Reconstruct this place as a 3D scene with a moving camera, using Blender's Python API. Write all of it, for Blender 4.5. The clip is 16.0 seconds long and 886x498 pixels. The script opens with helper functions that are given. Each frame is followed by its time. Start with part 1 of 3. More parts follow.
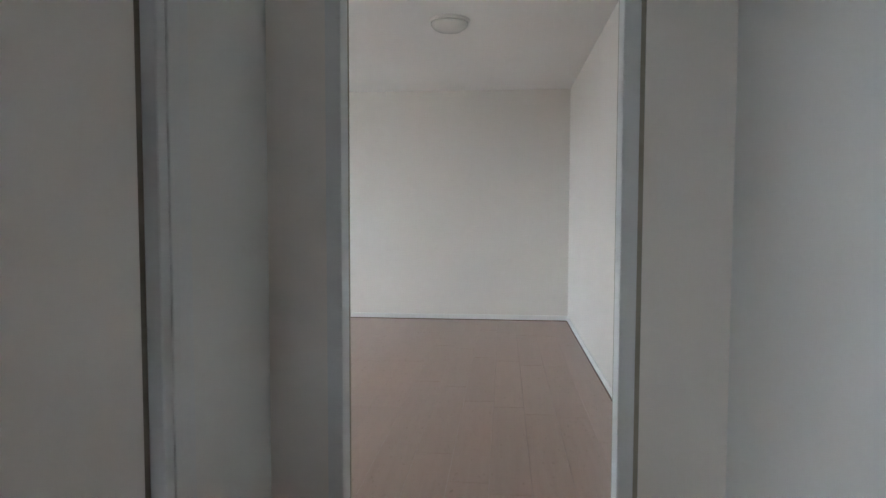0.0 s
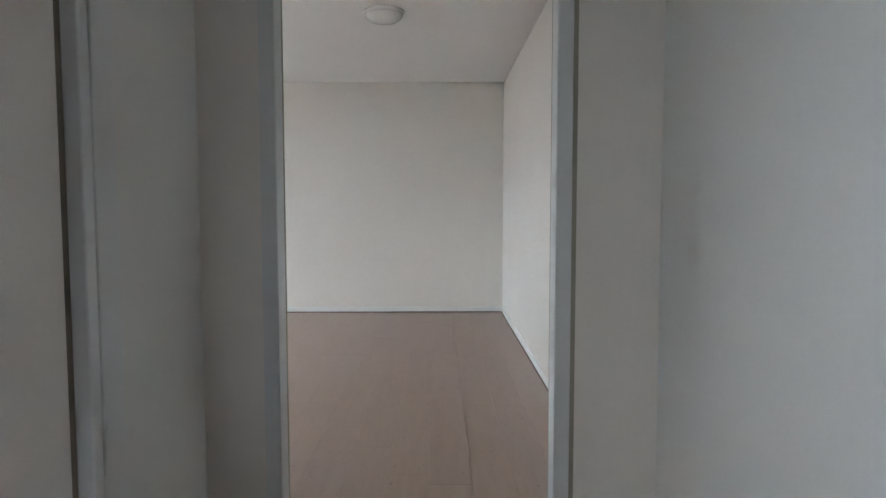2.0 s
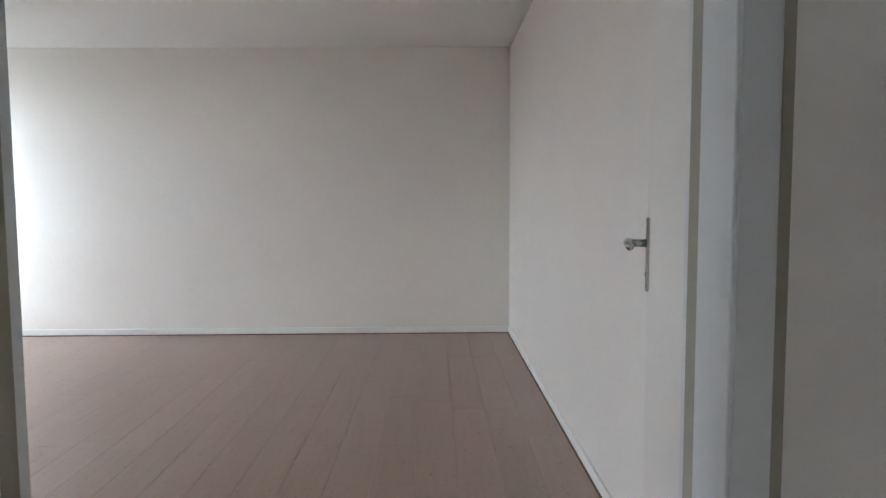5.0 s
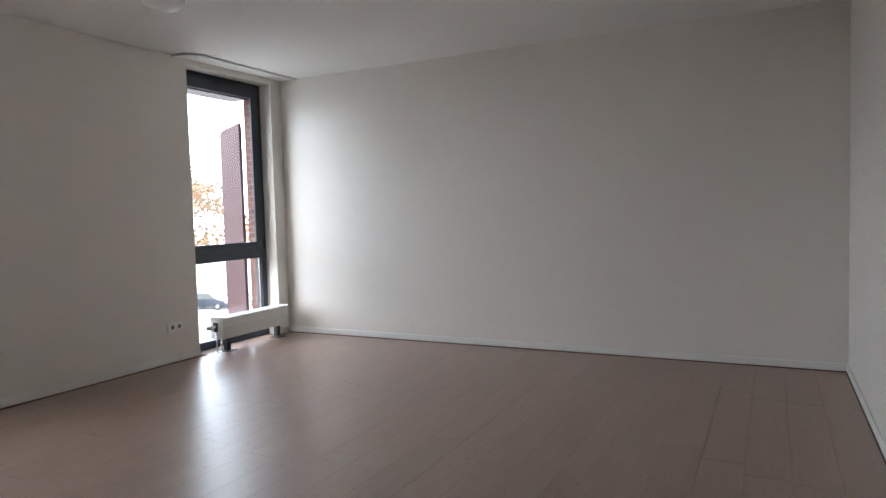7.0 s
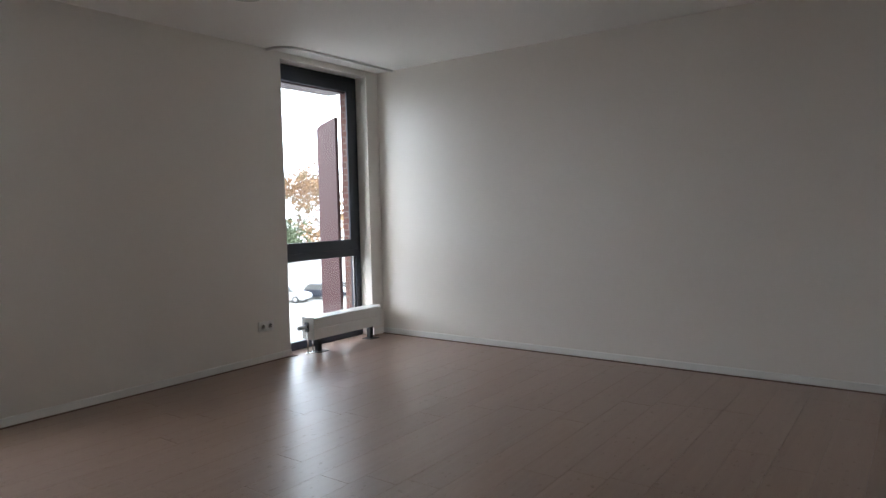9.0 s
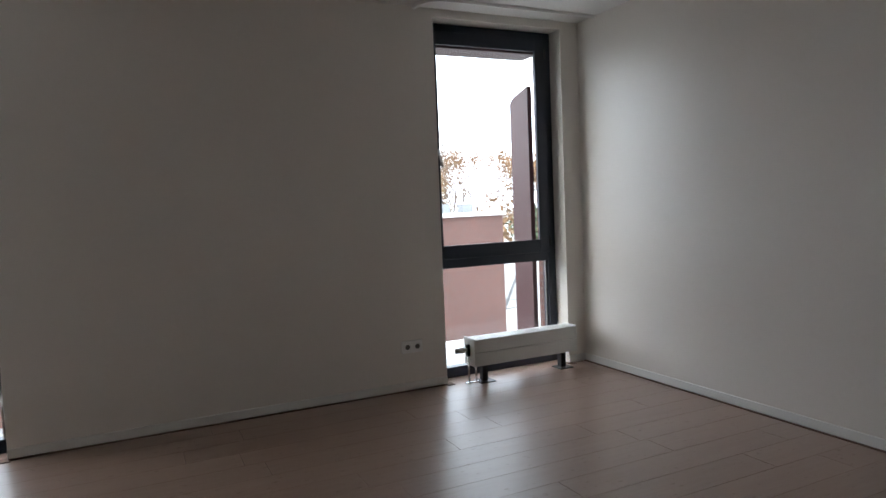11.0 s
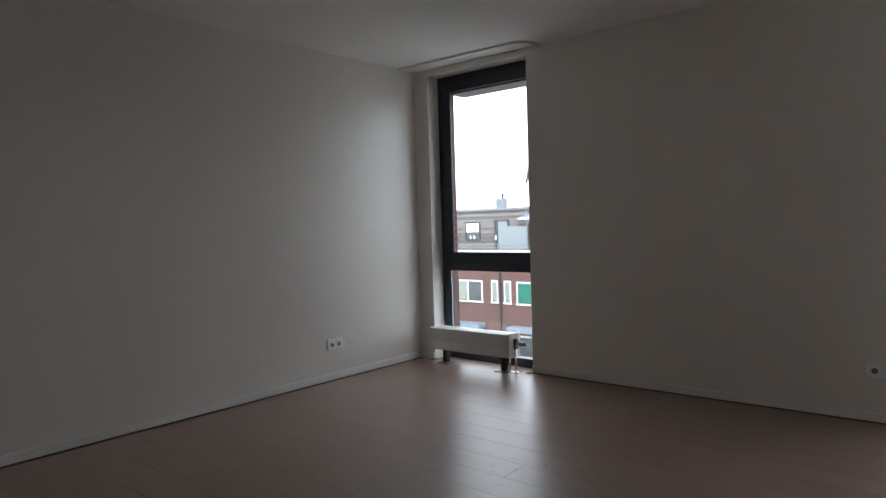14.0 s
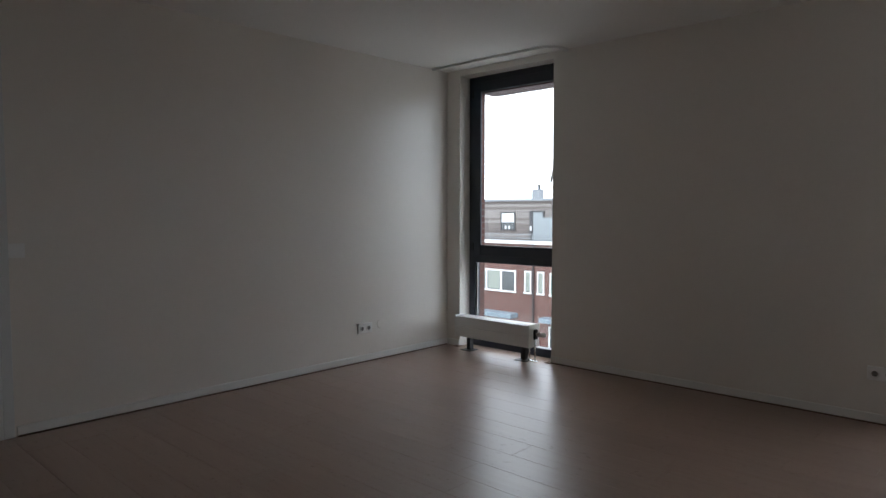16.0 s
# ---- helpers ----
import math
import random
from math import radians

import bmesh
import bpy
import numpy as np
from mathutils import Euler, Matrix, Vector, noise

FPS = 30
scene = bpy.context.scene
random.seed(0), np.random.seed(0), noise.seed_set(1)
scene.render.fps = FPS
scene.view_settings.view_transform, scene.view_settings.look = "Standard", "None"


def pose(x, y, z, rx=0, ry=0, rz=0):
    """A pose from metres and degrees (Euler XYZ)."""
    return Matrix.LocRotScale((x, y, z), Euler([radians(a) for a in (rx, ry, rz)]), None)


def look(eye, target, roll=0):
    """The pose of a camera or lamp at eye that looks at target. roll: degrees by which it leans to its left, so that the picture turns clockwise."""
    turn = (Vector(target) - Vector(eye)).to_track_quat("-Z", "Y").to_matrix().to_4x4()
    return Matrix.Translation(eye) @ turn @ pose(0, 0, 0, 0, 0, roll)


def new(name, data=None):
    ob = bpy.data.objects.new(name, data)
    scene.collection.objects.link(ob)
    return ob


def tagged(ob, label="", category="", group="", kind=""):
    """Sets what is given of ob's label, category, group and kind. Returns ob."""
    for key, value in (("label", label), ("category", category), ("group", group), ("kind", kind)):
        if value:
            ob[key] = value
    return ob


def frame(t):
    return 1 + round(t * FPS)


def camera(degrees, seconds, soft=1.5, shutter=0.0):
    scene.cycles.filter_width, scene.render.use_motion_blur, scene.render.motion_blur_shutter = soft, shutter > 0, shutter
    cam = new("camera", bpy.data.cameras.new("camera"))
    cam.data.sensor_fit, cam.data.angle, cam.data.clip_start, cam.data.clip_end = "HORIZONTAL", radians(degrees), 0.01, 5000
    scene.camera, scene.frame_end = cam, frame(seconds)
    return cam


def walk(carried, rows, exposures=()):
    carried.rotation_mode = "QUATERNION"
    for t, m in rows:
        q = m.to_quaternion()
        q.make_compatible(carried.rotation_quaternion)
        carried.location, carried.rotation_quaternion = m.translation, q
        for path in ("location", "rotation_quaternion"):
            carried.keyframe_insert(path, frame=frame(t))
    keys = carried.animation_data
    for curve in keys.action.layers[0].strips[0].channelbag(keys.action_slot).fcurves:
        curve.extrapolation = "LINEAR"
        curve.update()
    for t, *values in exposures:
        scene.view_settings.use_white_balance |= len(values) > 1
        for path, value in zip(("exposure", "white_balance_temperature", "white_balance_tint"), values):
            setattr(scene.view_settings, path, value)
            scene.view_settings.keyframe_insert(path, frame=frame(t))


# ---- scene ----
cam = camera(68.3, 16.0)
PATH = [
    (0.0, pose(-0.730, -2.410, 1.233, 86.75, -0.12, 5.30)),
    (0.5, pose(-0.748, -2.418, 1.235, 86.44, -0.08, 3.23)),
    (1.0, pose(-0.747, -2.419, 1.235, 86.23, -0.08, 1.32)),
    (1.5, pose(-0.743, -2.412, 1.235, 86.12, 0.00, 0.03)),
    (2.0, pose(-0.744, -2.413, 1.233, 86.10, 0.04, -0.47)),
    (2.5, pose(-0.767, -2.386, 1.231, 85.98, 0.04, -0.79)),
    (3.0, pose(-0.825, -2.211, 1.226, 85.67, 0.22, -1.59)),
    (5.5, pose(-0.661, -0.708, 1.227, 85.78, 0.35, -0.09)),
    (6.0, pose(-0.621, -0.537, 1.216, 85.91, 0.87, 6.35)),
    (6.3, pose(-0.560, -0.438, 1.224, 85.85, 1.26, 13.17)),
    (6.5, pose(-0.512, -0.372, 1.216, 86.46, 1.20, 17.32)),
    (7.0, pose(-0.481, -0.321, 1.216, 86.72, 1.62, 26.72)),
    (7.5, pose(-0.466, -0.259, 1.229, 86.74, 1.37, 31.75)),
    (8.0, pose(-0.498, -0.283, 1.231, 86.67, 1.24, 33.18)),
    (10.5, pose(-0.832, 1.402, 1.270, 86.06, 2.08, 53.19)),
    (11.0, pose(-0.915, 1.848, 1.255, 86.25, 2.37, 64.13)),
    (11.5, pose(-0.984, 2.287, 1.240, 86.62, 2.50, 75.86)),
    (12.0, pose(-1.013, 2.711, 1.225, 86.93, 2.66, 86.86)),
    (12.5, pose(-0.950, 3.139, 1.214, 87.39, 2.67, 96.86)),
    (13.0, pose(-0.848, 3.495, 1.208, 87.44, 2.47, 108.63)),
    (13.5, pose(-0.715, 3.786, 1.211, 87.73, 2.19, 119.19)),
    (14.0, pose(-0.552, 4.016, 1.223, 87.81, 1.67, 129.85)),
    (14.5, pose(-0.453, 4.137, 1.239, 87.40, 1.03, 132.34)),
    (15.0, pose(-0.404, 4.197, 1.251, 87.27, 0.58, 133.44)),
    (15.5, pose(-0.386, 4.233, 1.263, 87.20, 0.30, 133.48)),
    (16.0, pose(-0.383, 4.266, 1.275, 86.79, 0.01, 133.06)),
]
walk(cam, PATH, exposures=[(0, 2.28, 6150, 6), (4, 2.15, 6200, 7), (6, 1.72, 6300, 10), (7, 1.36, 6350, 10), (8, 1.11, 6400, 10), (11, 0.36, 6500, 10), (12.5, 0.31, 6500, 10), (13, 0.19, 6500, 10), (14, 0.04, 6500, 10), (16, -0.06, 6500, 10)])

# world: bright overcast sky with a weak, very soft sun
world = bpy.data.worlds.new("overcast_sky")
scene.world = world
world.use_nodes = True
wn, wl = world.node_tree.nodes, world.node_tree.links
sky = wn.new("ShaderNodeTexSky")
sky.sky_type = 'NISHITA'
sky.sun_disc = False
sky.sun_elevation = radians(38)
sky.sun_rotation = radians(200)
sky.air_density, sky.dust_density = 1.0, 6.0
cloud = wn.new("ShaderNodeMix")
cloud.data_type = 'RGBA'
cloud.inputs[0].default_value = 0.75
wl.new(sky.outputs[0], cloud.inputs[6])
cloud.inputs[7].default_value = (18.5, 20.5, 23.4, 1)
wl.new(cloud.outputs[2], wn["Background"].inputs[0])
wn["Background"].inputs[1].default_value = 0.26
sun_data = bpy.data.lights.new("sun", 'SUN')
sun_data.energy, sun_data.angle, sun_data.color = 0.8, radians(20), (1.0, 0.96, 0.9)
sun = new("sun", sun_data)
sun.matrix_world = look((30, 20, 40), (0, 0, 0))


# ---- materials ----
def material(name, color, rough=0.6, metal=0.0, vary=0.08, scale=6.0, fine=90.0, bump=0.1, spec=0.5, stretch=(1, 1, 1)):
    """Paint-like surface: colour varied at two scales, with a fine relief."""
    m = bpy.data.materials.new(name)
    m.use_nodes = True
    n, l = m.node_tree.nodes, m.node_tree.links
    b = n["Principled BSDF"]
    b.inputs["Roughness"].default_value, b.inputs["Metallic"].default_value = rough, metal
    b.inputs["Specular IOR Level"].default_value = spec
    co = n.new("ShaderNodeTexCoord")
    mp = n.new("ShaderNodeMapping")
    mp.inputs["Scale"].default_value = stretch
    l.new(co.outputs["Object"], mp.inputs[0])
    big, small = n.new("ShaderNodeTexNoise"), n.new("ShaderNodeTexNoise")
    big.inputs["Scale"].default_value, small.inputs["Scale"].default_value = scale, fine
    big.inputs["Detail"].default_value = 4
    for t in (big, small):
        l.new(mp.outputs[0], t.inputs[0])
    mix = n.new("ShaderNodeMath")
    mix.operation = 'MULTIPLY_ADD'
    l.new(small.outputs[0], mix.inputs[0])
    mix.inputs[1].default_value = 0.35
    l.new(big.outputs[0], mix.inputs[2])
    ramp = n.new("ShaderNodeValToRGB")
    e = ramp.color_ramp.elements
    e[0].position, e[1].position = 0.35, 1.0
    e[0].color = (*[c * (1 - vary) for c in color], 1)
    e[1].color = (*[min(c * (1 + vary), 0.95) for c in color], 1)
    l.new(mix.outputs[0], ramp.inputs[0])
    l.new(ramp.outputs[0], b.inputs["Base Color"])
    if bump:
        bp = n.new("ShaderNodeBump")
        bp.inputs["Strength"].default_value, bp.inputs["Distance"].default_value = bump, 0.002
        l.new(small.outputs[0], bp.inputs["Height"])
        l.new(bp.outputs[0], b.inputs["Normal"])
    return m


def wood_floor():
    """Oak laminate: long grain along y, a tone of its own for each plank, knots and pores."""
    m = bpy.data.materials.new("oak_laminate")
    m.use_nodes = True
    n, l = m.node_tree.nodes, m.node_tree.links
    b = n["Principled BSDF"]
    co, info, add = n.new("ShaderNodeTexCoord"), n.new("ShaderNodeObjectInfo"), n.new("ShaderNodeVectorMath")
    geo = n.new("ShaderNodeNewGeometry")
    tone = n.new("ShaderNodeMath")
    tone.operation = 'FRACT'
    sm = n.new("ShaderNodeMath")
    l.new(info.outputs["Random"], sm.inputs[0])
    l.new(geo.outputs["Random Per Island"], sm.inputs[1])
    l.new(sm.outputs[0], tone.inputs[0])
    mul = n.new("ShaderNodeMath")
    mul.operation = 'MULTIPLY'
    l.new(tone.outputs[0], mul.inputs[0])
    mul.inputs[1].default_value = 37.0
    l.new(co.outputs["Object"], add.inputs[0])
    l.new(mul.outputs[0], add.inputs[1])
    mp = n.new("ShaderNodeMapping")
    mp.inputs["Scale"].default_value = (34, 2.2, 10)
    l.new(add.outputs[0], mp.inputs[0])
    grain, pores, knots = n.new("ShaderNodeTexNoise"), n.new("ShaderNodeTexNoise"), n.new("ShaderNodeTexNoise")
    grain.inputs["Scale"].default_value, grain.inputs["Detail"].default_value, grain.inputs["Distortion"].default_value = 1.0, 5, 0.4
    l.new(mp.outputs[0], grain.inputs[0])
    mp2 = n.new("ShaderNodeMapping")
    mp2.inputs["Scale"].default_value = (160, 7, 20)
    l.new(add.outputs[0], mp2.inputs[0])
    l.new(mp2.outputs[0], pores.inputs[0])
    mp3 = n.new("ShaderNodeMapping")
    mp3.inputs["Scale"].default_value = (11, 4.5, 4)
    l.new(add.outputs[0], mp3.inputs[0])
    l.new(mp3.outputs[0], knots.inputs[0])
    ramp = n.new("ShaderNodeValToRGB")
    e = ramp.color_ramp.elements
    e[0].position, e[0].color = 0.2, (0.325, 0.222, 0.172, 1)
    e[1].position, e[1].color = 0.85, (0.375, 0.268, 0.214, 1)
    l.new(grain.outputs[0], ramp.inputs[0])
    kr = n.new("ShaderNodeValToRGB")
    kr.color_ramp.elements[0].position, kr.color_ramp.elements[0].color = 0.66, (1, 1, 1, 1)
    kr.color_ramp.elements[1].position, kr.color_ramp.elements[1].color = 0.74, (0.72, 0.68, 0.64, 1)
    l.new(knots.outputs[0], kr.inputs[0])
    pr = n.new("ShaderNodeValToRGB")
    pr.color_ramp.elements[0].position, pr.color_ramp.elements[0].color = 0.25, (0.93, 0.92, 0.91, 1)
    pr.color_ramp.elements[1].position, pr.color_ramp.elements[1].color = 0.45, (1, 1, 1, 1)
    l.new(pores.outputs[0], pr.inputs[0])
    last = ramp.outputs[0]
    for r in (kr, pr):
        mx = n.new("ShaderNodeMix")
        mx.data_type, mx.blend_type = 'RGBA', 'MULTIPLY'
        mx.inputs[0].default_value = 1
        l.new(last, mx.inputs[6])
        l.new(r.outputs[0], mx.inputs[7])
        last = mx.outputs[2]
    hsv = n.new("ShaderNodeHueSaturation")
    val = n.new("ShaderNodeMapRange")
    val.inputs["To Min"].default_value, val.inputs["To Max"].default_value = 0.972, 1.028
    l.new(tone.outputs[0], val.inputs[0])
    l.new(val.outputs[0], hsv.inputs["Value"])
    l.new(last, hsv.inputs["Color"])
    l.new(hsv.outputs[0], b.inputs["Base Color"])
    rr = n.new("ShaderNodeMapRange")
    rr.inputs["To Min"].default_value, rr.inputs["To Max"].default_value = 0.29, 0.37
    l.new(grain.outputs[0], rr.inputs[0])
    l.new(rr.outputs[0], b.inputs["Roughness"])
    bp = n.new("ShaderNodeBump")
    bp.inputs["Strength"].default_value, bp.inputs["Distance"].default_value = 0.06, 0.0004
    l.new(pores.outputs[0], bp.inputs["Height"])
    l.new(bp.outputs[0], b.inputs["Normal"])
    return m


def brickwork(name, a, c, mortar):
    """Brick in the yz plane, at the real size of a brick."""
    m = bpy.data.materials.new(name)
    m.use_nodes = True
    n, l = m.node_tree.nodes, m.node_tree.links
    co, sep, com, br = n.new("ShaderNodeTexCoord"), n.new("ShaderNodeSeparateXYZ"), n.new("ShaderNodeCombineXYZ"), n.new("ShaderNodeTexBrick")
    l.new(co.outputs["Object"], sep.inputs[0])
    ad = n.new("ShaderNodeMath")
    l.new(sep.outputs[0], ad.inputs[0])
    l.new(sep.outputs[1], ad.inputs[1])
    l.new(ad.outputs[0], com.inputs[0])
    l.new(sep.outputs[2], com.inputs[1])
    l.new(com.outputs[0], br.inputs["Vector"])
    br.inputs["Scale"].default_value = 1
    br.inputs["Brick Width"].default_value, br.inputs["Row Height"].default_value, br.inputs["Mortar Size"].default_value = 0.22, 0.062, 0.006
    br.inputs["Color1"].default_value, br.inputs["Color2"].default_value, br.inputs["Mortar"].default_value = (*a, 1), (*c, 1), (*mortar, 1)
    stain = n.new("ShaderNodeTexNoise")
    stain.inputs["Scale"].default_value = 0.6
    l.new(co.outputs["Object"], stain.inputs[0])
    hsv, mr = n.new("ShaderNodeHueSaturation"), n.new("ShaderNodeMapRange")
    mr.inputs["To Min"].default_value, mr.inputs["To Max"].default_value = 0.75, 1.25
    l.new(stain.outputs[0], mr.inputs[0])
    l.new(mr.outputs[0], hsv.inputs["Value"])
    l.new(br.outputs[0], hsv.inputs["Color"])
    l.new(hsv.outputs[0], n["Principled BSDF"].inputs["Base Color"])
    n["Principled BSDF"].inputs["Roughness"].default_value = 0.9
    return m


def glazing():
    m = bpy.data.materials.new("window_glass")
    m.use_nodes = True
    n, l = m.node_tree.nodes, m.node_tree.links
    n.remove(n["Principled BSDF"])
    tr, gl, mx = n.new("ShaderNodeBsdfTransparent"), n.new("ShaderNodeBsdfGlossy"), n.new("ShaderNodeMixShader")
    lw, pw, ma = n.new("ShaderNodeLayerWeight"), n.new("ShaderNodeMath"), n.new("ShaderNodeMath")
    tr.inputs[0].default_value = (0.98, 0.99, 0.985, 1)
    gl.inputs["Roughness"].default_value = 0.02
    pw.operation, ma.operation = 'POWER', 'MULTIPLY_ADD'
    l.new(lw.outputs["Facing"], pw.inputs[0])
    pw.inputs[1].default_value = 4.0
    l.new(pw.outputs[0], ma.inputs[0])
    ma.inputs[1].default_value, ma.inputs[2].default_value = 0.5, 0.035
    l.new(ma.outputs[0], mx.inputs[0])
    l.new(tr.outputs[0], mx.inputs[1])
    l.new(gl.outputs[0], mx.inputs[2])
    l.new(mx.outputs[0], n["Material Output"].inputs[0])
    return m


M_WALL = material("white_wall_paint", (0.82, 0.778, 0.722), 0.34, vary=0.025, scale=1.3, fine=260, bump=0.05)
M_HALL = material("hall_wall_paint", (0.74, 0.735, 0.70), 0.48, vary=0.03, scale=1.1, fine=260, bump=0.12)
M_CEIL = material("ceiling_paint", (0.83, 0.81, 0.78), 0.85, vary=0.02, scale=1.0, fine=200, bump=0.15)
M_TRIM = material("white_gloss_paint", (0.85, 0.84, 0.81), 0.32, vary=0.03, scale=3, fine=60, bump=0.05)
M_STEEL = material("grey_white_steel_frame", (0.72, 0.73, 0.72), 0.4, vary=0.03, scale=2, fine=80, bump=0.06)
M_DOOR = material("white_door_laminate", (0.81, 0.772, 0.72), 0.45, vary=0.02, scale=1.2, fine=40, bump=0.04)
M_SEAL = material("brown_rubber_seal", (0.22, 0.19, 0.15), 0.8)
M_SEAL_SHADE = material("beige_seal_and_shade", (0.36, 0.33, 0.26), 0.8)
M_ANTH = material("anthracite_window_paint", (0.019, 0.025, 0.04), 0.42, vary=0.12, scale=3, fine=70, bump=0.05)
M_ALU = material("brushed_aluminium", (0.5, 0.5, 0.49), 0.24, 1.0, vary=0.06, scale=20, fine=300, bump=0.05)
M_CHROME = material("chromed_metal", (0.7, 0.7, 0.7), 0.15, 1.0, vary=0.03)
M_RAD = material("white_radiator_enamel", (0.80, 0.79, 0.76), 0.4, vary=0.02, scale=4, fine=120, bump=0.03)
M_GRILLE = material("grey_radiator_grille", (0.42, 0.43, 0.43), 0.5, vary=0.05)
M_BLACK = material("black_steel", (0.025, 0.025, 0.027), 0.45, vary=0.1)
M_PLAST = material("white_switch_plastic", (0.88, 0.87, 0.85), 0.35, vary=0.01, bump=0.0)
M_HOLE = material("dark_socket_recess", (0.15, 0.143, 0.135), 0.6)
M_GLOBE = material("opal_lamp_glass", (0.84, 0.83, 0.80), 0.25, vary=0.01, bump=0.0)
M_OAK = wood_floor()
M_SUB = material("brown_joint_and_shade", (0.16, 0.105, 0.08), 0.9)
M_RED = material("dark_red_steel_panel", (0.05, 0.012, 0.014), 0.45, vary=0.02, scale=0.5, fine=4, bump=0.0)
M_BRICK = brickwork("red_brick", (0.125, 0.05, 0.038), (0.08, 0.035, 0.028), (0.15, 0.12, 0.105))
M_BRICK2 = brickwork("brown_brick", (0.12, 0.048, 0.037), (0.085, 0.036, 0.028), (0.14, 0.11, 0.1))
M_CLAD = material("weathered_wood_cladding", (0.12, 0.10, 0.09), 0.85, vary=0.35, scale=3, fine=30, stretch=(1, 0.15, 6))
M_WHITE = material("white_facade_paint", (0.6, 0.6, 0.585), 0.6, vary=0.06)
M_CLAD2 = material("greyed_wood_cladding", (0.19, 0.17, 0.155), 0.85, vary=0.3, scale=3, fine=30, stretch=(1, 0.15, 6))
M_PALE = material("pale_grey_glass_panel", (0.2, 0.22, 0.225), 0.3, vary=0.08)
M_SOLAR = material("solar_panel", (0.12, 0.15, 0.22), 0.2, vary=0.1)
M_ZINC = material("blue_grey_zinc_canopy", (0.15, 0.19, 0.22), 0.55, vary=0.12)
M_GREY = material("grey_zinc_roofing", (0.20, 0.21, 0.22), 0.6, vary=0.15)
M_PAVE = material("pale_paving", (0.28, 0.275, 0.26), 0.9, vary=0.2, scale=0.4, fine=8)
M_LINE = material("dark_paver_line", (0.06, 0.06, 0.06), 0.9)
M_GLASS = glazing()
M_DARKGL = material("dark_house_window", (0.05, 0.055, 0.055), 0.1, vary=0.3, scale=1.5, bump=0.0)
M_BLIND = material("pale_roller_blind", (0.22, 0.24, 0.205), 0.8, vary=0.08)
M_GREEN = material("green_roller_blind", (0.012, 0.13, 0.085), 0.7, vary=0.1)
M_BARK = material("grey_brown_bark", (0.17, 0.135, 0.11), 0.95, vary=0.3)
M_YELLOW = material("yellow_autumn_leaves", (0.35, 0.26, 0.09), 0.8, vary=0.45, scale=0.8)
M_RUST = material("russet_leaves", (0.24, 0.14, 0.07), 0.85, vary=0.4, scale=0.7)
M_LEAF = material("dull_green_leaves", (0.07, 0.09, 0.045), 0.85, vary=0.4, scale=0.7)
M_HEDGE = material("hedge_leaves", (0.06, 0.085, 0.03), 0.85, vary=0.5, scale=1.5)


# ---- mesh helpers ----
def box(bm, x0, x1, y0, y1, z0, z1, bevel=0.0):
    r = bmesh.ops.create_cube(bm, size=1, matrix=Matrix.LocRotScale(((x0 + x1) / 2, (y0 + y1) / 2, (z0 + z1) / 2), None, (x1 - x0, y1 - y0, z1 - z0)))
    if bevel:
        es = list({e for v in r["verts"] for e in v.link_edges})
        bmesh.ops.bevel(bm, geom=es, offset=bevel, segments=2, affect='EDGES', profile=0.5)


def tube(bm, p, q, r, r2=None, seg=12):
    p, q = Vector(p), Vector(q)
    m = Matrix.Translation((p + q) / 2) @ (q - p).to_track_quat('Z', 'Y').to_matrix().to_4x4()
    bmesh.ops.create_cone(bm, cap_ends=True, segments=seg, radius1=r, radius2=r if r2 is None else r2, depth=(q - p).length, matrix=m)


def boxes(*items):
    bm = bmesh.new()
    for it in items:
        box(bm, *it)
    return bm


def part(name, bm, mat, parent=None, label="", smooth=False):
    me = bpy.data.meshes.new(name)
    bm.to_mesh(me)
    bm.free()
    me.materials.append(mat)
    if smooth:
        for f in me.polygons:
            f.use_smooth = True
    ob = new(name, me)
    ob.parent = parent
    if label:
        tagged(ob, label)
    return ob


def thing(name, label, category, group="", kind="", at=None):
    ob = new(name)
    if at is not None:
        ob.matrix_basis = at
    return tagged(ob, label, category, group, kind)


def lathe(bm, profile, centre, seg=40, axis='Z'):
    """A turned body: profile of (radius, height) round an upright axis."""
    rings = []
    for r, h in profile:
        rings.append([bm.verts.new((centre[0] + r * math.cos(2 * math.pi * i / seg), centre[1] + r * math.sin(2 * math.pi * i / seg), centre[2] + h)) for i in range(seg)])
    for a, b in zip(rings, rings[1:]):
        for i in range(seg):
            bm.faces.new((a[i], a[(i + 1) % seg], b[(i + 1) % seg], b[i]))
    bm.faces.new(rings[0][::-1])
    bm.faces.new(rings[-1])


# ---- the room: plan ----
LN, WX, H = 5.03, -5.01, 2.6          # north wall, west wall, ceiling
SY0, SY1, NY0, NY1 = 0.16, 1.196, 3.812, 4.868   # window bays in the west wall
HEAD = 2.545
FX = -5.15                            # room face of the window frames
DX0, DX1, DT = -1.330, -0.300, 2.32   # doorway in the south wall
SW0 = -0.178                          # hall face of the south wall
HW, HE, HS = -1.555, 0.022, -8.5        # hall: west wall, east wall, far end


def wall(name, items, mat, label):
    return tagged(part(name, boxes(*items), mat), label, "wall", kind="structure")


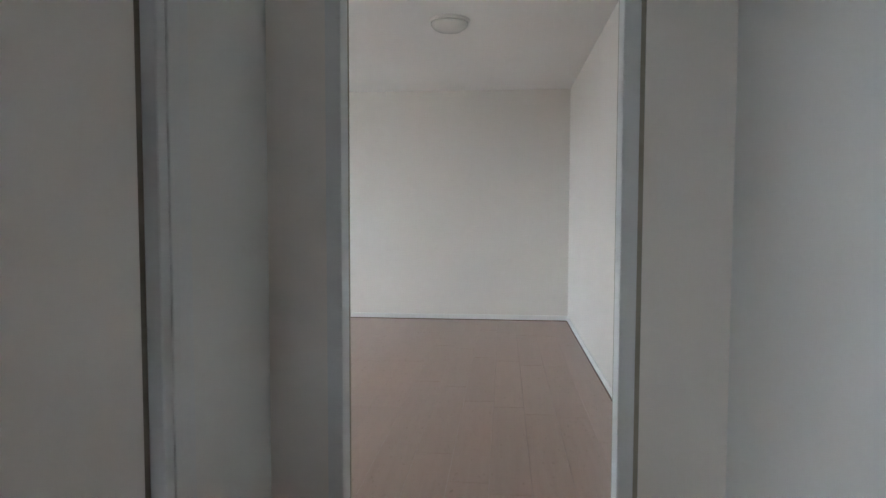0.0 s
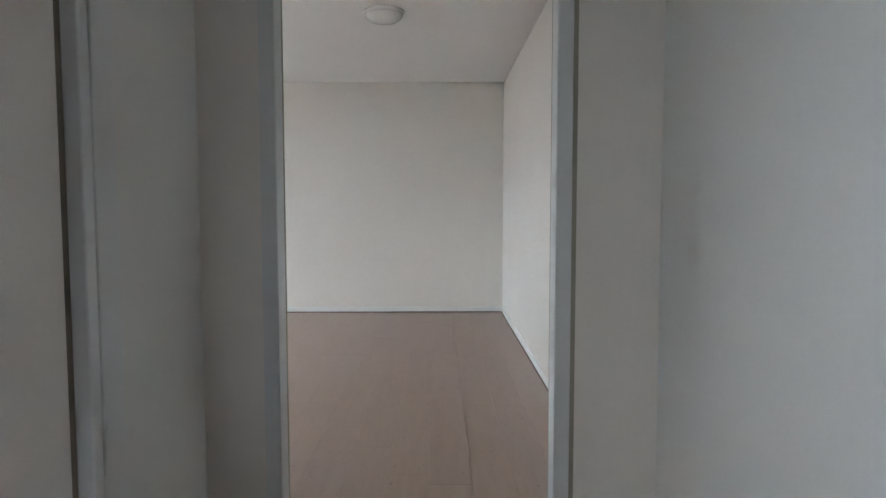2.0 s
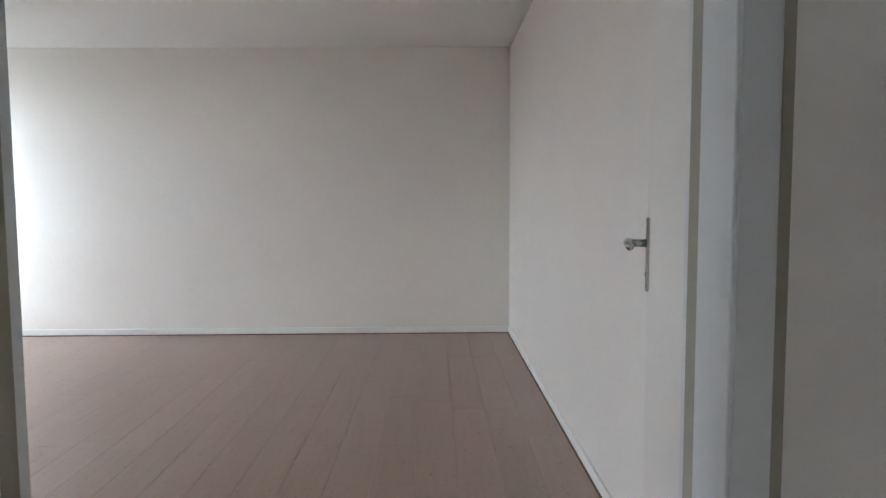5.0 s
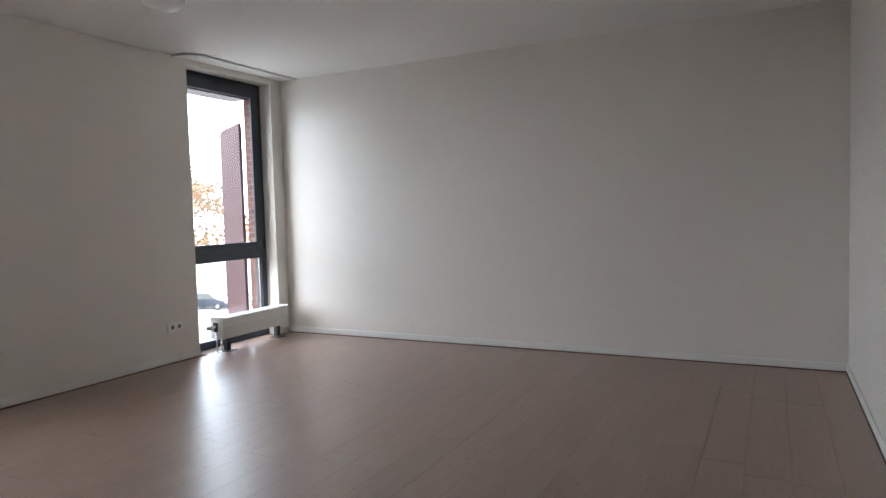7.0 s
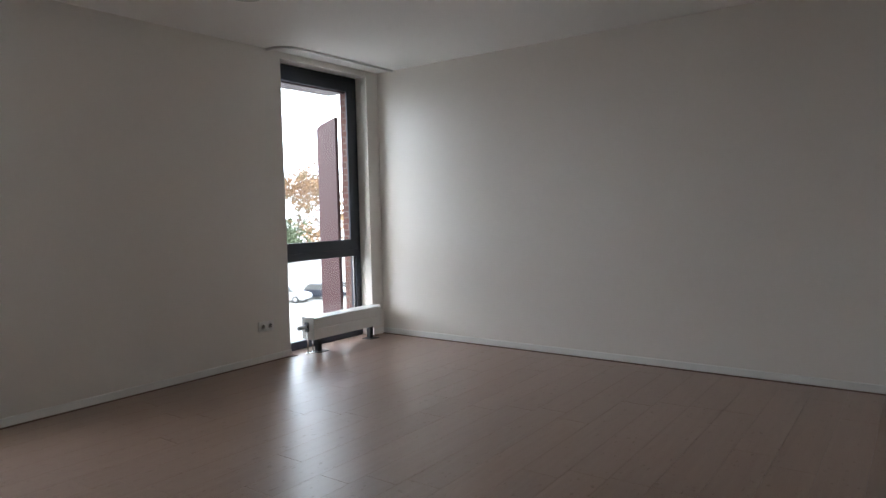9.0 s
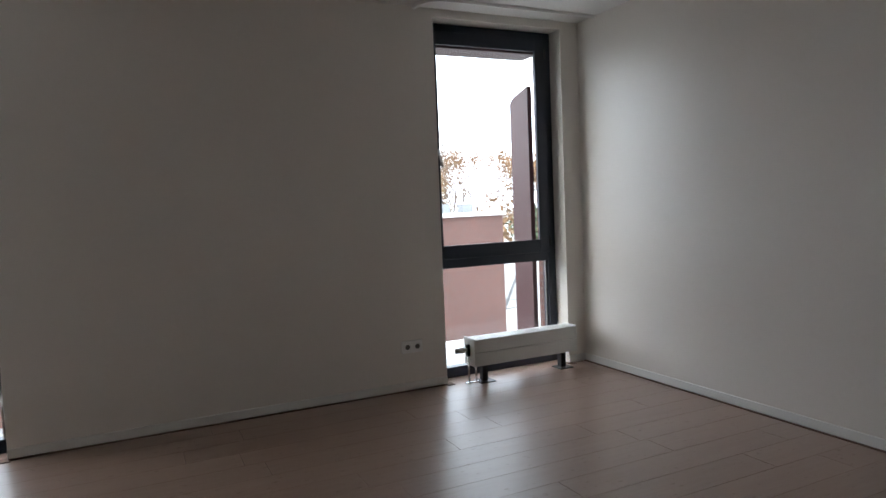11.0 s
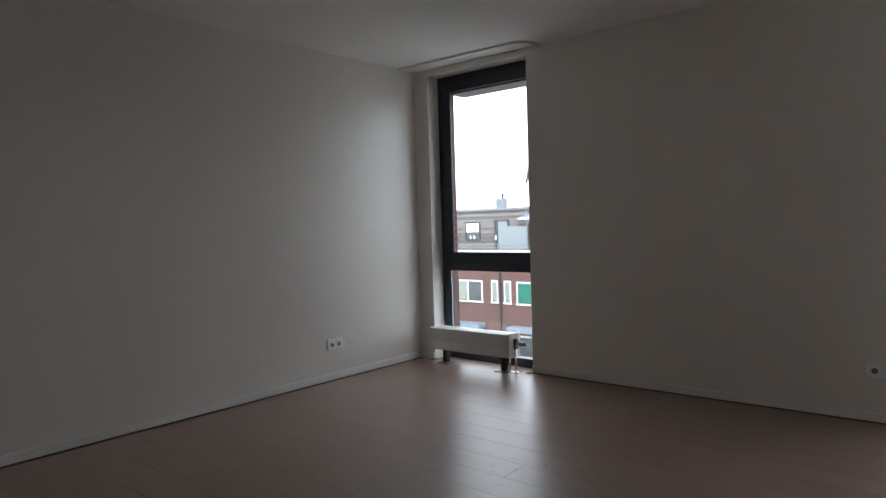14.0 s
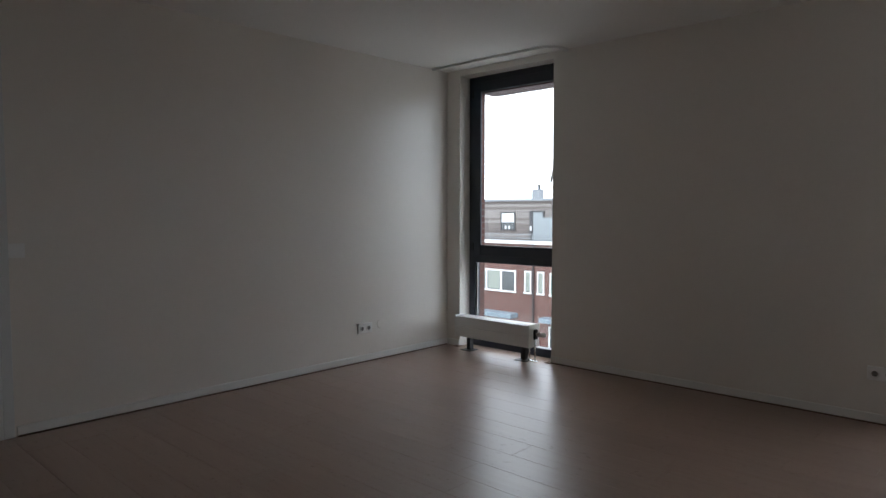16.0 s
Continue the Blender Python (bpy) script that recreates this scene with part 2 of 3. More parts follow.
wall("wall_north", [(-5.245, 0.25, LN, LN + 0.25, -0.2, 2.9)], M_WALL, "smooth white painted wall")
wall("wall_east", [(0.0, 0.25, 0.0, LN, -0.2, 2.9)], M_WALL, "smooth white painted wall behind the open door")
wall("wall_south", [(-5.245, DX0, SW0, 0, -0.2, 2.9), (DX1, 0.25, SW0, 0, -0.2, 2.9), (DX0, DX1, SW0, 0, DT, 2.9)], M_WALL,
     "white painted wall with a doorway to the hall")
wall("wall_west", [(-5.245, WX, 0, SY0, 0, 2.9), (-5.245, WX, SY1, NY0, 0, 2.9), (-5.245, WX, NY1, LN, 0, 2.9),
                   (-5.245, WX, SY0, SY1, HEAD, 2.9), (-5.245, WX, NY0, NY1, HEAD, 2.9)], M_WALL,
     "white painted pier between two tall window bays")
wall("wall_outer_leaf", [(-5.35, -5.247, -1.2, SY0 + 0.025, -1.5, 3.2), (-5.35, -5.247, SY1 - 0.004, NY0 + 0.004, -1.5, 3.2), (-5.35, -5.247, NY1 - 0.025, 6.2, -1.5, 3.2),
                         (-5.35, -5.247, SY0 + 0.025, SY1 - 0.004, HEAD - 0.03, 3.2), (-5.35, -5.247, NY0 + 0.004, NY1 - 0.025, HEAD - 0.03, 3.2),
                         (-5.35, -5.247, SY0 + 0.025, SY1 - 0.004, -1.5, 0.0), (-5.35, -5.247, NY0 + 0.004, NY1 - 0.025, -1.5, 0.0)], M_BRICK2,
     "brown brick outer leaf of the facade")
# unseen slot from y -2.9 to -2.59, added so that sky brightens the hall
wall("wall_hall_west", [(HW - 0.12, HW, HS, -2.9, -0.2, 2.9), (HW - 0.12, HW, -2.9, -2.59, -0.2, 0.1), (HW - 0.12, HW, -2.9, -2.59, 2.32, 2.9), (HW - 0.12, HW, -2.59, -1.93, -0.2, 2.9), (HW - 0.12, HW, -0.86, SW0, -0.2, 2.9), (HW - 0.12, HW, -1.93, -0.86, 2.32, 2.9)], M_HALL,
     "off-white hall wall with a doorframe")
# unseen opening from y -5.6 to -1.7, added to let bounced light out
wall("wall_hall_east", [(HE, HE + 0.22, HS, -5.6, -0.2, 2.9), (HE, HE + 0.22, -1.7, SW0, -0.2, 2.9), (HE, HE + 0.22, -5.6, -1.7, 2.32, 2.9)], M_HALL,
     "off-white hall wall")
# unseen dark box behind the walker, added to swallow light bounced in the hall
wall("wall_bounce_absorber", [(3.2, 3.3, -5.8, -1.5, -0.2, 2.9), (HE + 0.22, 3.2, -5.8, -5.6, -0.2, 2.9), (HE + 0.22, 3.2, -1.7, -1.5, -0.2, 2.9), (HE + 0.22, 3.2, -5.6, -1.7, -0.2, -0.01), (HE, HE + 0.22, -5.6, -1.7, -0.2, -0.01), (HE + 0.22, 3.2, -5.6, -1.7, 2.6, 2.9)], M_SUB,
     "unseen dark walls added to lessen bounced light in the hall")
wall("wall_hall_south", [(HW - 0.12, HE + 0.22, HS - 0.2, HS, -0.2, 2.9)], M_HALL, "off-white hall end wall")
tagged(part("ceiling", boxes((-5.245, 0.25, 0, LN, H, H + 0.2)), M_CEIL), "white painted flat ceiling", "ceiling", kind="structure")
tagged(part("ceiling_hall", boxes((HW, HE, HS, SW0, H, H + 0.2), (DX0, DX1, SW0, 0, H, H + 0.2)), M_CEIL), "white painted hall ceiling", "ceiling", kind="structure")
floor = tagged(part("floor", boxes((-5.245, 0.0, 0.0, LN, -0.2, -0.010), (HW, HE, HS, 0.0, -0.2, -0.0101)), M_SUB),
               "oak laminate plank floor, brown with fine grain", "floor", kind="structure")


def baseboard(name, items):
    ob = tagged(part(name, boxes(*[(*i, 0.004) for i in items]), M_TRIM), "low white painted skirting board", "baseboard", kind="structure")
    return ob


SK, ST = 0.062, 0.013
baseboard("baseboard_north", [(WX + 0.001, -0.001, LN - ST, LN - 0.001, 0.008, SK)])
baseboard("baseboard_east", [(-ST, -0.001, 0.3, LN - ST - 0.001, 0.008, SK)])
baseboard("baseboard_west", [(WX + 0.001, WX + ST, SY1 + 0.002, NY0 - 0.002, 0.008, SK)])
baseboard("baseboard_south", [(WX + 0.001, DX0 - 0.065, 0.001, ST, 0.008, SK)])
for nm, (a, b) in {"trim_south_bay": (0.003, SY0), "trim_north_bay": (NY1, LN - ST - 0.003)}.items():
    tagged(part(nm, boxes((WX + 0.001, WX + ST, a, b, 0.008, SK, 0.003)), M_TRIM), "short white skirting beside the window bay", "baseboard", kind="structure")
# brown strip under the skirtings: the shade in their gap, painted as colour
tagged(part("skirting_gap_shade", boxes((WX, 0, LN - ST - 0.006, LN - 0.002, -0.004, 0.0068), (-ST - 0.006, -0.002, 0.02, LN - ST - 0.007, -0.004, 0.0068),
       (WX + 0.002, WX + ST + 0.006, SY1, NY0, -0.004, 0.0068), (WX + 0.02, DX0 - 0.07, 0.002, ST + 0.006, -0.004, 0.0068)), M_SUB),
       "dark brown strip painted as the shaded gap under the skirting", "trim", kind="structure")


# ---- windows ----
def window(name, y0, y1, handle_y):
    w = thing(name, "tall anthracite window with opening upper sash", "window", kind="structure")
    f = FX
    n = handle_y > 2
    ja, jb = (0.022, 0.07) if n else (0.07, 0.022)      # the jamb on the pier side is mostly hidden
    part("window_frame", boxes((f - 0.075, f, y0, y0 + ja, 0.0, HEAD, 0.003), (f - 0.075, f, y1 - jb, y1, 0.0, HEAD, 0.003),
                               (f - 0.075, f, y0 + ja, y1 - jb, HEAD - 0.07, HEAD, 0.003), (f - 0.075, f, y0 + ja, y1 - jb, 0.0, 0.075, 0.003),
                               (f - 0.075, f, y0 + ja, y1 - jb, 0.80, 0.875, 0.003)), M_ANTH, w)
    a, b, c, d = y0 + ja - 0.01, y1 - jb + 0.01, 0.868, HEAD - 0.06
    sa, sb = (0.062, 0.095) if n else (0.095, 0.062)
    s = part("sash", boxes((f + 0.002, f + 0.022, a, a + sa, c, d, 0.004), (f + 0.002, f + 0.022, b - sb, b, c, d, 0.004),
                           (f + 0.002, f + 0.022, a + sa, b - sb, c, c + 0.1, 0.004), (f + 0.002, f + 0.022, a + sa, b - sb, d - 0.09, d, 0.004)), M_ANTH, w)
    g = part("pane", boxes((f - 0.04, f - 0.034, y0 + ja, y1 - jb, 0.875, HEAD - 0.07)), M_GLASS, w, "clear upper glass pane")
    g2 = part("pane", boxes((f - 0.04, f - 0.034, y0 + ja, y1 - jb, 0.075, 0.80)), M_GLASS, w, "clear lower glass pane")
    g.visible_shadow = g2.visible_shadow = False
    part("glazing_bead", boxes((f - 0.033, f - 0.02, y0 + ja, y0 + ja + 0.015, 0.075, 0.80), (f - 0.033, f - 0.02, y1 - jb - 0.015, y1 - jb, 0.075, 0.80)), M_ALU, w, "grey metal spacer bead")
    bm = bmesh.new()
    box(bm, f + 0.022, f + 0.034, handle_y - 0.014, handle_y + 0.014, 1.60, 1.67, 0.004)
    h = part("handle", bm, M_ALU, w, "brushed aluminium window handle")
    bm = bmesh.new()
    tube(bm, (f + 0.03, handle_y, 1.645), (f + 0.062, handle_y, 1.645), 0.009)
    tube(bm, (f + 0.06, handle_y - 0.004, 1.655), (f + 0.06, handle_y + 0.03 * (1 if handle_y > 2 else -1), 1.53), 0.009)
    part("lever", bm, M_ALU, h, smooth=True)
    for hz in (0.95, 2.38):
        yy = b - 0.004 if handle_y > 2 else a + 0.004
        bm = bmesh.new()
        tube(bm, (f + 0.026, yy, hz - 0.035), (f + 0.026, yy, hz + 0.035), 0.008)
        part("hinge", bm, M_BLACK, w)
    part("window_sill", boxes((f - 0.24, f - 0.094, y0 + 0.028, y1 - 0.028, -0.03, 0.004, 0.003)), M_ALU, w, "outer metal sill")
    return w


window("window_1", SY0, SY1, SY1 - 0.042)
window("window_2", NY0, NY1, NY0 + 0.042)

# red steel surround outside each window, and the tall fin beside the north one
for yy0, yy1 in ((SY0, SY1), (NY0, NY1)):
    r = thing("window_canopy", "dark red steel lintel canopy over the window", "canopy", "red canopies")
    part("panel", boxes((-5.50, -5.27, yy0 + 0.03, yy1 - 0.03, 2.41, 2.50, 0.004)), M_RED, r)
fin = thing("facade_fin", "tall dark red steel fin fixed to the facade", "fin")
bm = bmesh.new()
vs = [bm.verts.new((x, y, z)) for y in (4.82, 4.86) for x, z in ((-5.407, -1.4), (-5.674, -1.4), (-5.674, 2.09), (-5.63, 2.13), (-5.407, 2.19))]
bm.faces.new(vs[:5])
bm.faces.new(vs[5:][::-1])
for i in range(5):
    bm.faces.new((vs[i], vs[5 + i], vs[5 + (i + 1) % 5], vs[(i + 1) % 5]))
bmesh.ops.recalc_face_normals(bm, faces=bm.faces)
part("panel", bm, M_RED, fin)
part("bracket", boxes((-5.406, -5.3505, 4.825, 4.855, -1.2, -1.1, 0.003)), M_RED, fin)


# small floor plates that end the skirting at the pier and nibs
for yy in (SY1 - 0.012, NY0 + 0.012, SY0 - 0.01, NY1 + 0.01):
    e = thing("floor_plate", "small brown floor end plate at the window bay", "plate", "floor end plates")
    part("plate", boxes((WX - 0.02, WX + 0.045, yy - 0.028, yy + 0.028, 0.0, 0.005, 0.0015)), M_SUB, e)


# ---- curtain rails on the ceiling ----
def curtain_rail(label, pts):
    r = thing("curtain_rail", label, "curtain rail", "curtain rails")
    bm = bmesh.new()
    for i, (a, b) in enumerate(zip(pts, pts[1:])):
        d = Vector((b[0] - a[0], b[1] - a[1], 0))
        m = Matrix.Translation(((a[0] + b[0]) / 2, (a[1] + b[1]) / 2, H - 0.0105)) @ Matrix.Rotation(math.atan2(d.y, d.x), 4, 'Z')
        bmesh.ops.create_cube(bm, size=1, matrix=m @ Matrix.Diagonal((d.length + 0.004, 0.022, 0.019, 1)))
    part("rail_profile", bm, M_TRIM, r)
    return r


def rail_points(y_end, y_bend, sign):
    pts = [(-4.792, y_end)]
    for i in range(9):
        a = math.pi / 2 * i / 8
        pts.append((-4.792 - 0.15 * (1 - math.cos(a)), y_bend + sign * (0.15 * math.sin(a) - 0.15)))
    pts.append((WX + 0.004, y_bend + sign * 0.004))
    return pts


curtain_rail("white curtain rail bent round above the south window", rail_points(0.02, 1.323, 1))
curtain_rail("white curtain rail bent round above the north window", rail_points(LN - 0.02, 3.675, -1))


# ---- low convectors ----
def convector(label, y0, y1, pipe_side):
    """pipe_side: +1 where the valve sits at the y1 end, -1 at the y0 end."""
    r = thing("convector_radiator", label, "radiator", "low convectors under the windows")
    x0, x1, z0, z1 = -5.035, -4.885, 0.124, 0.316
    part("front_panel", boxes((x1 - 0.012, x1, y0 + 0.012, y1 - 0.012, z0, 0.218, 0.002), (x1 - 0.012, x1 - 0.001, y0 + 0.012, y1 - 0.012, 0.221, z1 - 0.004, 0.002)), M_RAD, r)
    part("back_panel", boxes((x0, x0 + 0.012, y0 + 0.012, y1 - 0.012, z0, z1 - 0.004, 0.002)), M_RAD, r)
    for a in (y0, y1 - 0.012):
        part("end_cap", boxes((x0 - 0.004, x1 + 0.003, a, a + 0.012, z0 - 0.002, z1 + 0.004, 0.002)), M_RAD, r)
    n = 16
    g = part("top_grille", boxes((x0 + 0.0125, x1 - 0.0125, y0 + 0.013, y1 - 0.013, z1 - 0.020, z1 - 0.012)), M_GRILLE, r, "grey top grille")
    for i in range(n):
        xx = x0 + 0.016 + (x1 - x0 - 0.032) * i / (n - 1)
        part("slat", boxes((xx - 0.0022, xx + 0.0022, y0 + 0.014, y1 - 0.014, z1 - 0.0118, z1 - 0.004)), M_RAD, g)
    part("core", boxes((x0 + 0.02, x1 - 0.02, y0 + 0.03, y1 - 0.03, z0 + 0.02, z1 - 0.03)), M_GRILLE, r)
    legs = (y0 + 0.135, y1 - 0.095) if pipe_side > 0 else (y0 + 0.105, y1 - 0.10)
    for ly in legs:
        bm = bmesh.new()
        box(bm, -4.975, -4.925, ly - 0.022, ly + 0.022, 0.005, z0 + 0.01, 0.004)
        box(bm, -4.99, -4.91, ly - 0.028, ly + 0.028, z0 - 0.006, z0 + 0.012, 0.002)
        leg = part("leg", bm, M_BLACK, r, "black steel foot")
        part("floor_plate", boxes((-5.0, -4.88, ly - 0.06, ly + 0.06, 0.0, 0.006, 0.002)), M_BLACK, leg)
    e = y1 if pipe_side > 0 else y0
    s = pipe_side
    bm = bmesh.new()
    box(bm, -4.985, -4.945, min(e, e + s * 0.02), max(e, e + s * 0.02), 0.19, 0.275, 0.004)
    v = part("valve_block", bm, M_BLACK, r, "dark brass valve block")
    bm = bmesh.new()
    tube(bm, (-4.965, e + s * 0.015, 0.235), (-4.965, e + s * 0.045, 0.235), 0.013)
    tube(bm, (-4.965, e + s * 0.045, 0.235), (-4.965, e + s * 0.105, 0.235), 0.022, 0.019, 20)
    part("thermostat_knob", bm, M_RAD, v, "white thermostat knob", True)
    for k, off in enumerate((0.012, -0.045)):
        bm = bmesh.new()
        yy = e + s * off
        tube(bm, (-4.955, yy, 0.004), (-4.955, yy, 0.20 if k == 0 else 0.135), 0.008)
        lathe(bm, [(0.028, 0.0), (0.028, 0.004), (0.012, 0.009)], (-4.955, yy, 0.0), 20)
        part("pipe", bm, M_CHROME, r, "chromed supply pipe", True)
    return r


convector("low white convector with grey top, below the south window", 0.208, 1.057, 1)
convector("low white convector with grey top, below the north window", 3.970, 4.852, -1)


# ---- sockets and switches ----
def double_socket(label, m):
    """Faces local +x; its plate lies in the local yz plane."""
    s = thing("wall_socket", label, "socket", "double wall sockets", at=m)
    bm = bmesh.new()
    box(bm, 0.0, 0.016, -0.077, 0.077, -0.042, 0.042, 0.004)
    part("cover_plate", bm, M_PLAST, s)
    for c in (-0.036, 0.036):
        bm = bmesh.new()
        lathe(bm, [(0.024, 0.0), (0.021, 0.003), (0.0195, 0.0035)], (0, 0, 0), 28)
        bmesh.ops.transform(bm, matrix=pose(0.016, c, 0, 0, 90, 0), verts=bm.verts)
        rim = part("outlet", bm, M_PLAST, s)
        bm = bmesh.new()
        lathe(bm, [(0.0168, 0.0), (0.0168, 0.0012)], (0, 0, 0), 28)
        bmesh.ops.transform(bm, matrix=pose(0.0192, c, 0, 0, 90, 0), verts=bm.verts)
        part("socket_well", bm, M_HOLE, rim)
        bm = bmesh.new()
        for q in (-0.0095, 0.0095):
            tube(bm, (0.0195, c + q, 0), (0.0225, c + q, 0), 0.003, seg=8)
        part("contact", bm, M_CHROME, rim)
    return s


double_socket("white double wall socket on the pier between the windows", pose(WX, 3.55, 0.306))
double_socket("white double wall socket low on the south wall", pose(-3.963, 0, 0.29, 0, 0, 90))


def blank_plate(label, m):
    s = thing("blank_cover", label, "cover plate", at=m)
    bm = bmesh.new()
    lathe(bm, [(0.042, 0.0), (0.041, 0.002), (0.038, 0.003)], (0, 0, 0), 32)
    bmesh.ops.transform(bm, matrix=pose(0, 0, 0, 0, 90, 0), verts=bm.verts)
    part("disc", bm, M_WALL, s)


blank_plate("round blank cover painted over beside the socket", pose(-4.15, 0, 0.305, 0, 0, 90))
blank_plate("small round blank cover painted over near the corner", pose(0, 4.62, 0.30, 0, 0, 180))
sw = thing("light_switch", "white light switch beside the doorway", "switch", at=pose(-1.425, 0, 1.06, 0, 0, 90))
part("cover_plate", boxes((0, 0.009, -0.041, 0.041, -0.041, 0.041, 0.003)), M_PLAST, sw)
part("rocker", boxes((0.009, 0.015, -0.029, 0.029, -0.029, 0.029, 0.002)), M_PLAST, sw)


# ---- ceiling lamps ----
def ceiling_lamp(label, x, y):
    lamp = thing("ceiling_lamp", label, "ceiling lamp", "round ceiling lamps", at=pose(x, y, H))
    bm = bmesh.new()
    lathe(bm, [(0.10, -0.001), (0.145, -0.001), (0.148, -0.018), (0.14, -0.022)][::-1], (0, 0, 0), 48)
    part("base", bm, M_TRIM, lamp, smooth=False)
    bm = bmesh.new()
    lathe(bm, [(0.004, -0.088), (0.05, -0.085), (0.09, -0.074), (0.118, -0.056), (0.132, -0.036), (0.134, -0.0225)], (0, 0, 0), 48)
    part("shade", bm, M_GLOBE, lamp, "switched-off opal glass shade", True)
    return lamp


ceiling_lamp("switched-off round opal glass lamp on the ceiling", -1.125, 2.32)
ceiling_lamp("switched-off round opal glass lamp on the ceiling", -3.87, 2.61)


# ---- doorway between hall and room ----
df = thing("door_1", "grey-white steel doorframe of the room", "door frame", kind="structure")
for side, x0 in ((1, DX0), (-1, DX1)):
    # side points into the opening; the rebate lies towards the room, the stop towards the hall
    def run(a, b):
        return (min(x0 + side * a, x0 + side * b), max(x0 + side * a, x0 + side * b))
    part("jamb", boxes((*run(0, 0.023), -0.078, 0.012, 0, DT - 0.023, 0.002), (*run(0, 0.040), SW0 - 0.004, -0.079, 0, DT - 0.036, 0.003)), M_STEEL, df)
    part("architrave", boxes((*run(-0.055, -0.001), 0.001, 0.012, 0, DT + 0.02, 0.003)), M_STEEL, df)
    # seal drawn wide: its beige also paints the shading inside the rebate
    part("seal", boxes((*run(0.0235, 0.033), -0.0785, -0.03, 0, DT - 0.05)), M_SEAL_SHADE, df, "beige rubber seal, widened to paint the shading of the rebate")
    part("hall_flange", boxes((*run(-0.014, 0.034), SW0 - 0.006, SW0 - 0.0045, 0, DT + 0.014, 0.0005)), M_STEEL, df)
# shadow gap between frame and wall, painted as a thin strip
part("joint", boxes((DX1 + 0.0145, DX1 + 0.031, SW0 - 0.0012, SW0 - 0.0002, 0, DT + 0.03)), M_SEAL_SHADE, df, "strip painted as the shadow gap beside the frame")
part("lintel", boxes((DX0 + 0.024, DX1 - 0.024, -0.078, 0.012, DT - 0.022, DT, 0.002), (DX0 + 0.037, DX1 - 0.037, SW0 - 0.004, -0.079, DT - 0.034, DT, 0.002)), M_STEEL, df)

# door leaf, hinged on the east jamb and opened past a right angle towards the east wall
LEAF = thing("door_leaf", "white flush door standing wide open against the wall", "door", at=pose(-0.310, 0.030, 0, 0, 0, 75.6))
bm = bmesh.new()
box(bm, 0.0, 0.875, -0.04, 0.0, 0.008, DT - 0.03, 0.002)
part("panel", bm, M_DOOR, LEAF)


def door_furniture(parent, x, face, out, z=1.078):
    bm = bmesh.new()
    box(bm, x - 0.019, x + 0.019, min(face, face + out * 0.009), max(face, face + out * 0.009), z - 0.10, z + 0.10, 0.003)
    hnd = part("door_handle", bm, M_ALU, parent, "brushed aluminium lever handle on a long plate")
    bm = bmesh.new()
    y1 = face + out * 0.055
    tube(bm, (x, face + out * 0.008, z + 0.03), (x, y1, z + 0.03), 0.0105, seg=16)
    tube(bm, (x + 0.012, y1, z + 0.031), (x - 0.105, y1, z + 0.028), 0.0125, 0.0105, 16)
    bmesh.ops.create_uvsphere(bm, u_segments=14, v_segments=8, radius=0.0125, matrix=Matrix.Translation((x + 0.012, y1, z + 0.031)))
    part("lever", bm, M_ALU, hnd, smooth=True)
    bm = bmesh.new()
    tube(bm, (x, face + out * 0.008, z - 0.055), (x, face + out * 0.0105, z - 0.055), 0.006, seg=12)
    part("keyhole", bm, M_HOLE, hnd)


door_furniture(LEAF, 0.803, 0.0, 1)
part("latch_plate", boxes((0.8755, 0.8775, -0.03, -0.01, 0.95, 1.12)), M_ALU, LEAF)
for hz in (0.25, 1.15, 2.05):
    bm = bmesh.new()
    tube(bm, (-0.004, -0.025, hz - 0.045), (-0.004, -0.025, hz + 0.045), 0.006)
    part("hinge", bm, M_ALU, LEAF)

# ---- hall: second doorframe with its closed door ----
d2 = thing("door_2", "grey-white steel doorframe with a closed white door", "door", kind="structure")
part("jamb", boxes((HW - 0.10, HW + 0.010, -0.920, -0.876, 0, 2.29, 0.006)), M_STEEL, d2)
part("architrave", boxes((HW + 0.001, HW + 0.014, -0.8755, -0.769, 0, 2.36, 0.004)), M_STEEL, d2)
part("jamb", boxes((HW - 0.10, HW + 0.010, -1.965, -1.921, 0, 2.29, 0.006)), M_STEEL, d2)
part("architrave", boxes((HW + 0.001, HW + 0.014, -2.07, -1.9655, 0, 2.36, 0.004)), M_STEEL, d2)
part("lintel", boxes((HW - 0.10, HW + 0.010, -1.965, -0.876, 2.291, 2.32, 0.004), (HW + 0.001, HW + 0.014, -1.965, -0.876, 2.3205, 2.36, 0.004)), M_STEEL, d2)
part("leaf", boxes((HW - 0.066, HW - 0.024, -1.918, -0.954, 0.008, 2.285, 0.002)), M_DOOR, d2)
part("seal", boxes((HW - 0.050, HW - 0.030, -0.952, -0.9205, 0, 2.29)), M_SEAL, d2, "brown rubber seal")


# ---- outside: ground, terrace across the green, parking, trees ----
GZ = -7.2
tagged(part("ground", boxes((-700, -5.6, -700, 700, GZ - 0.3, GZ)), M_PAVE), "pale paved ground outside", "ground", kind="structure")
FXH = -33.0    # facade of the terrace across


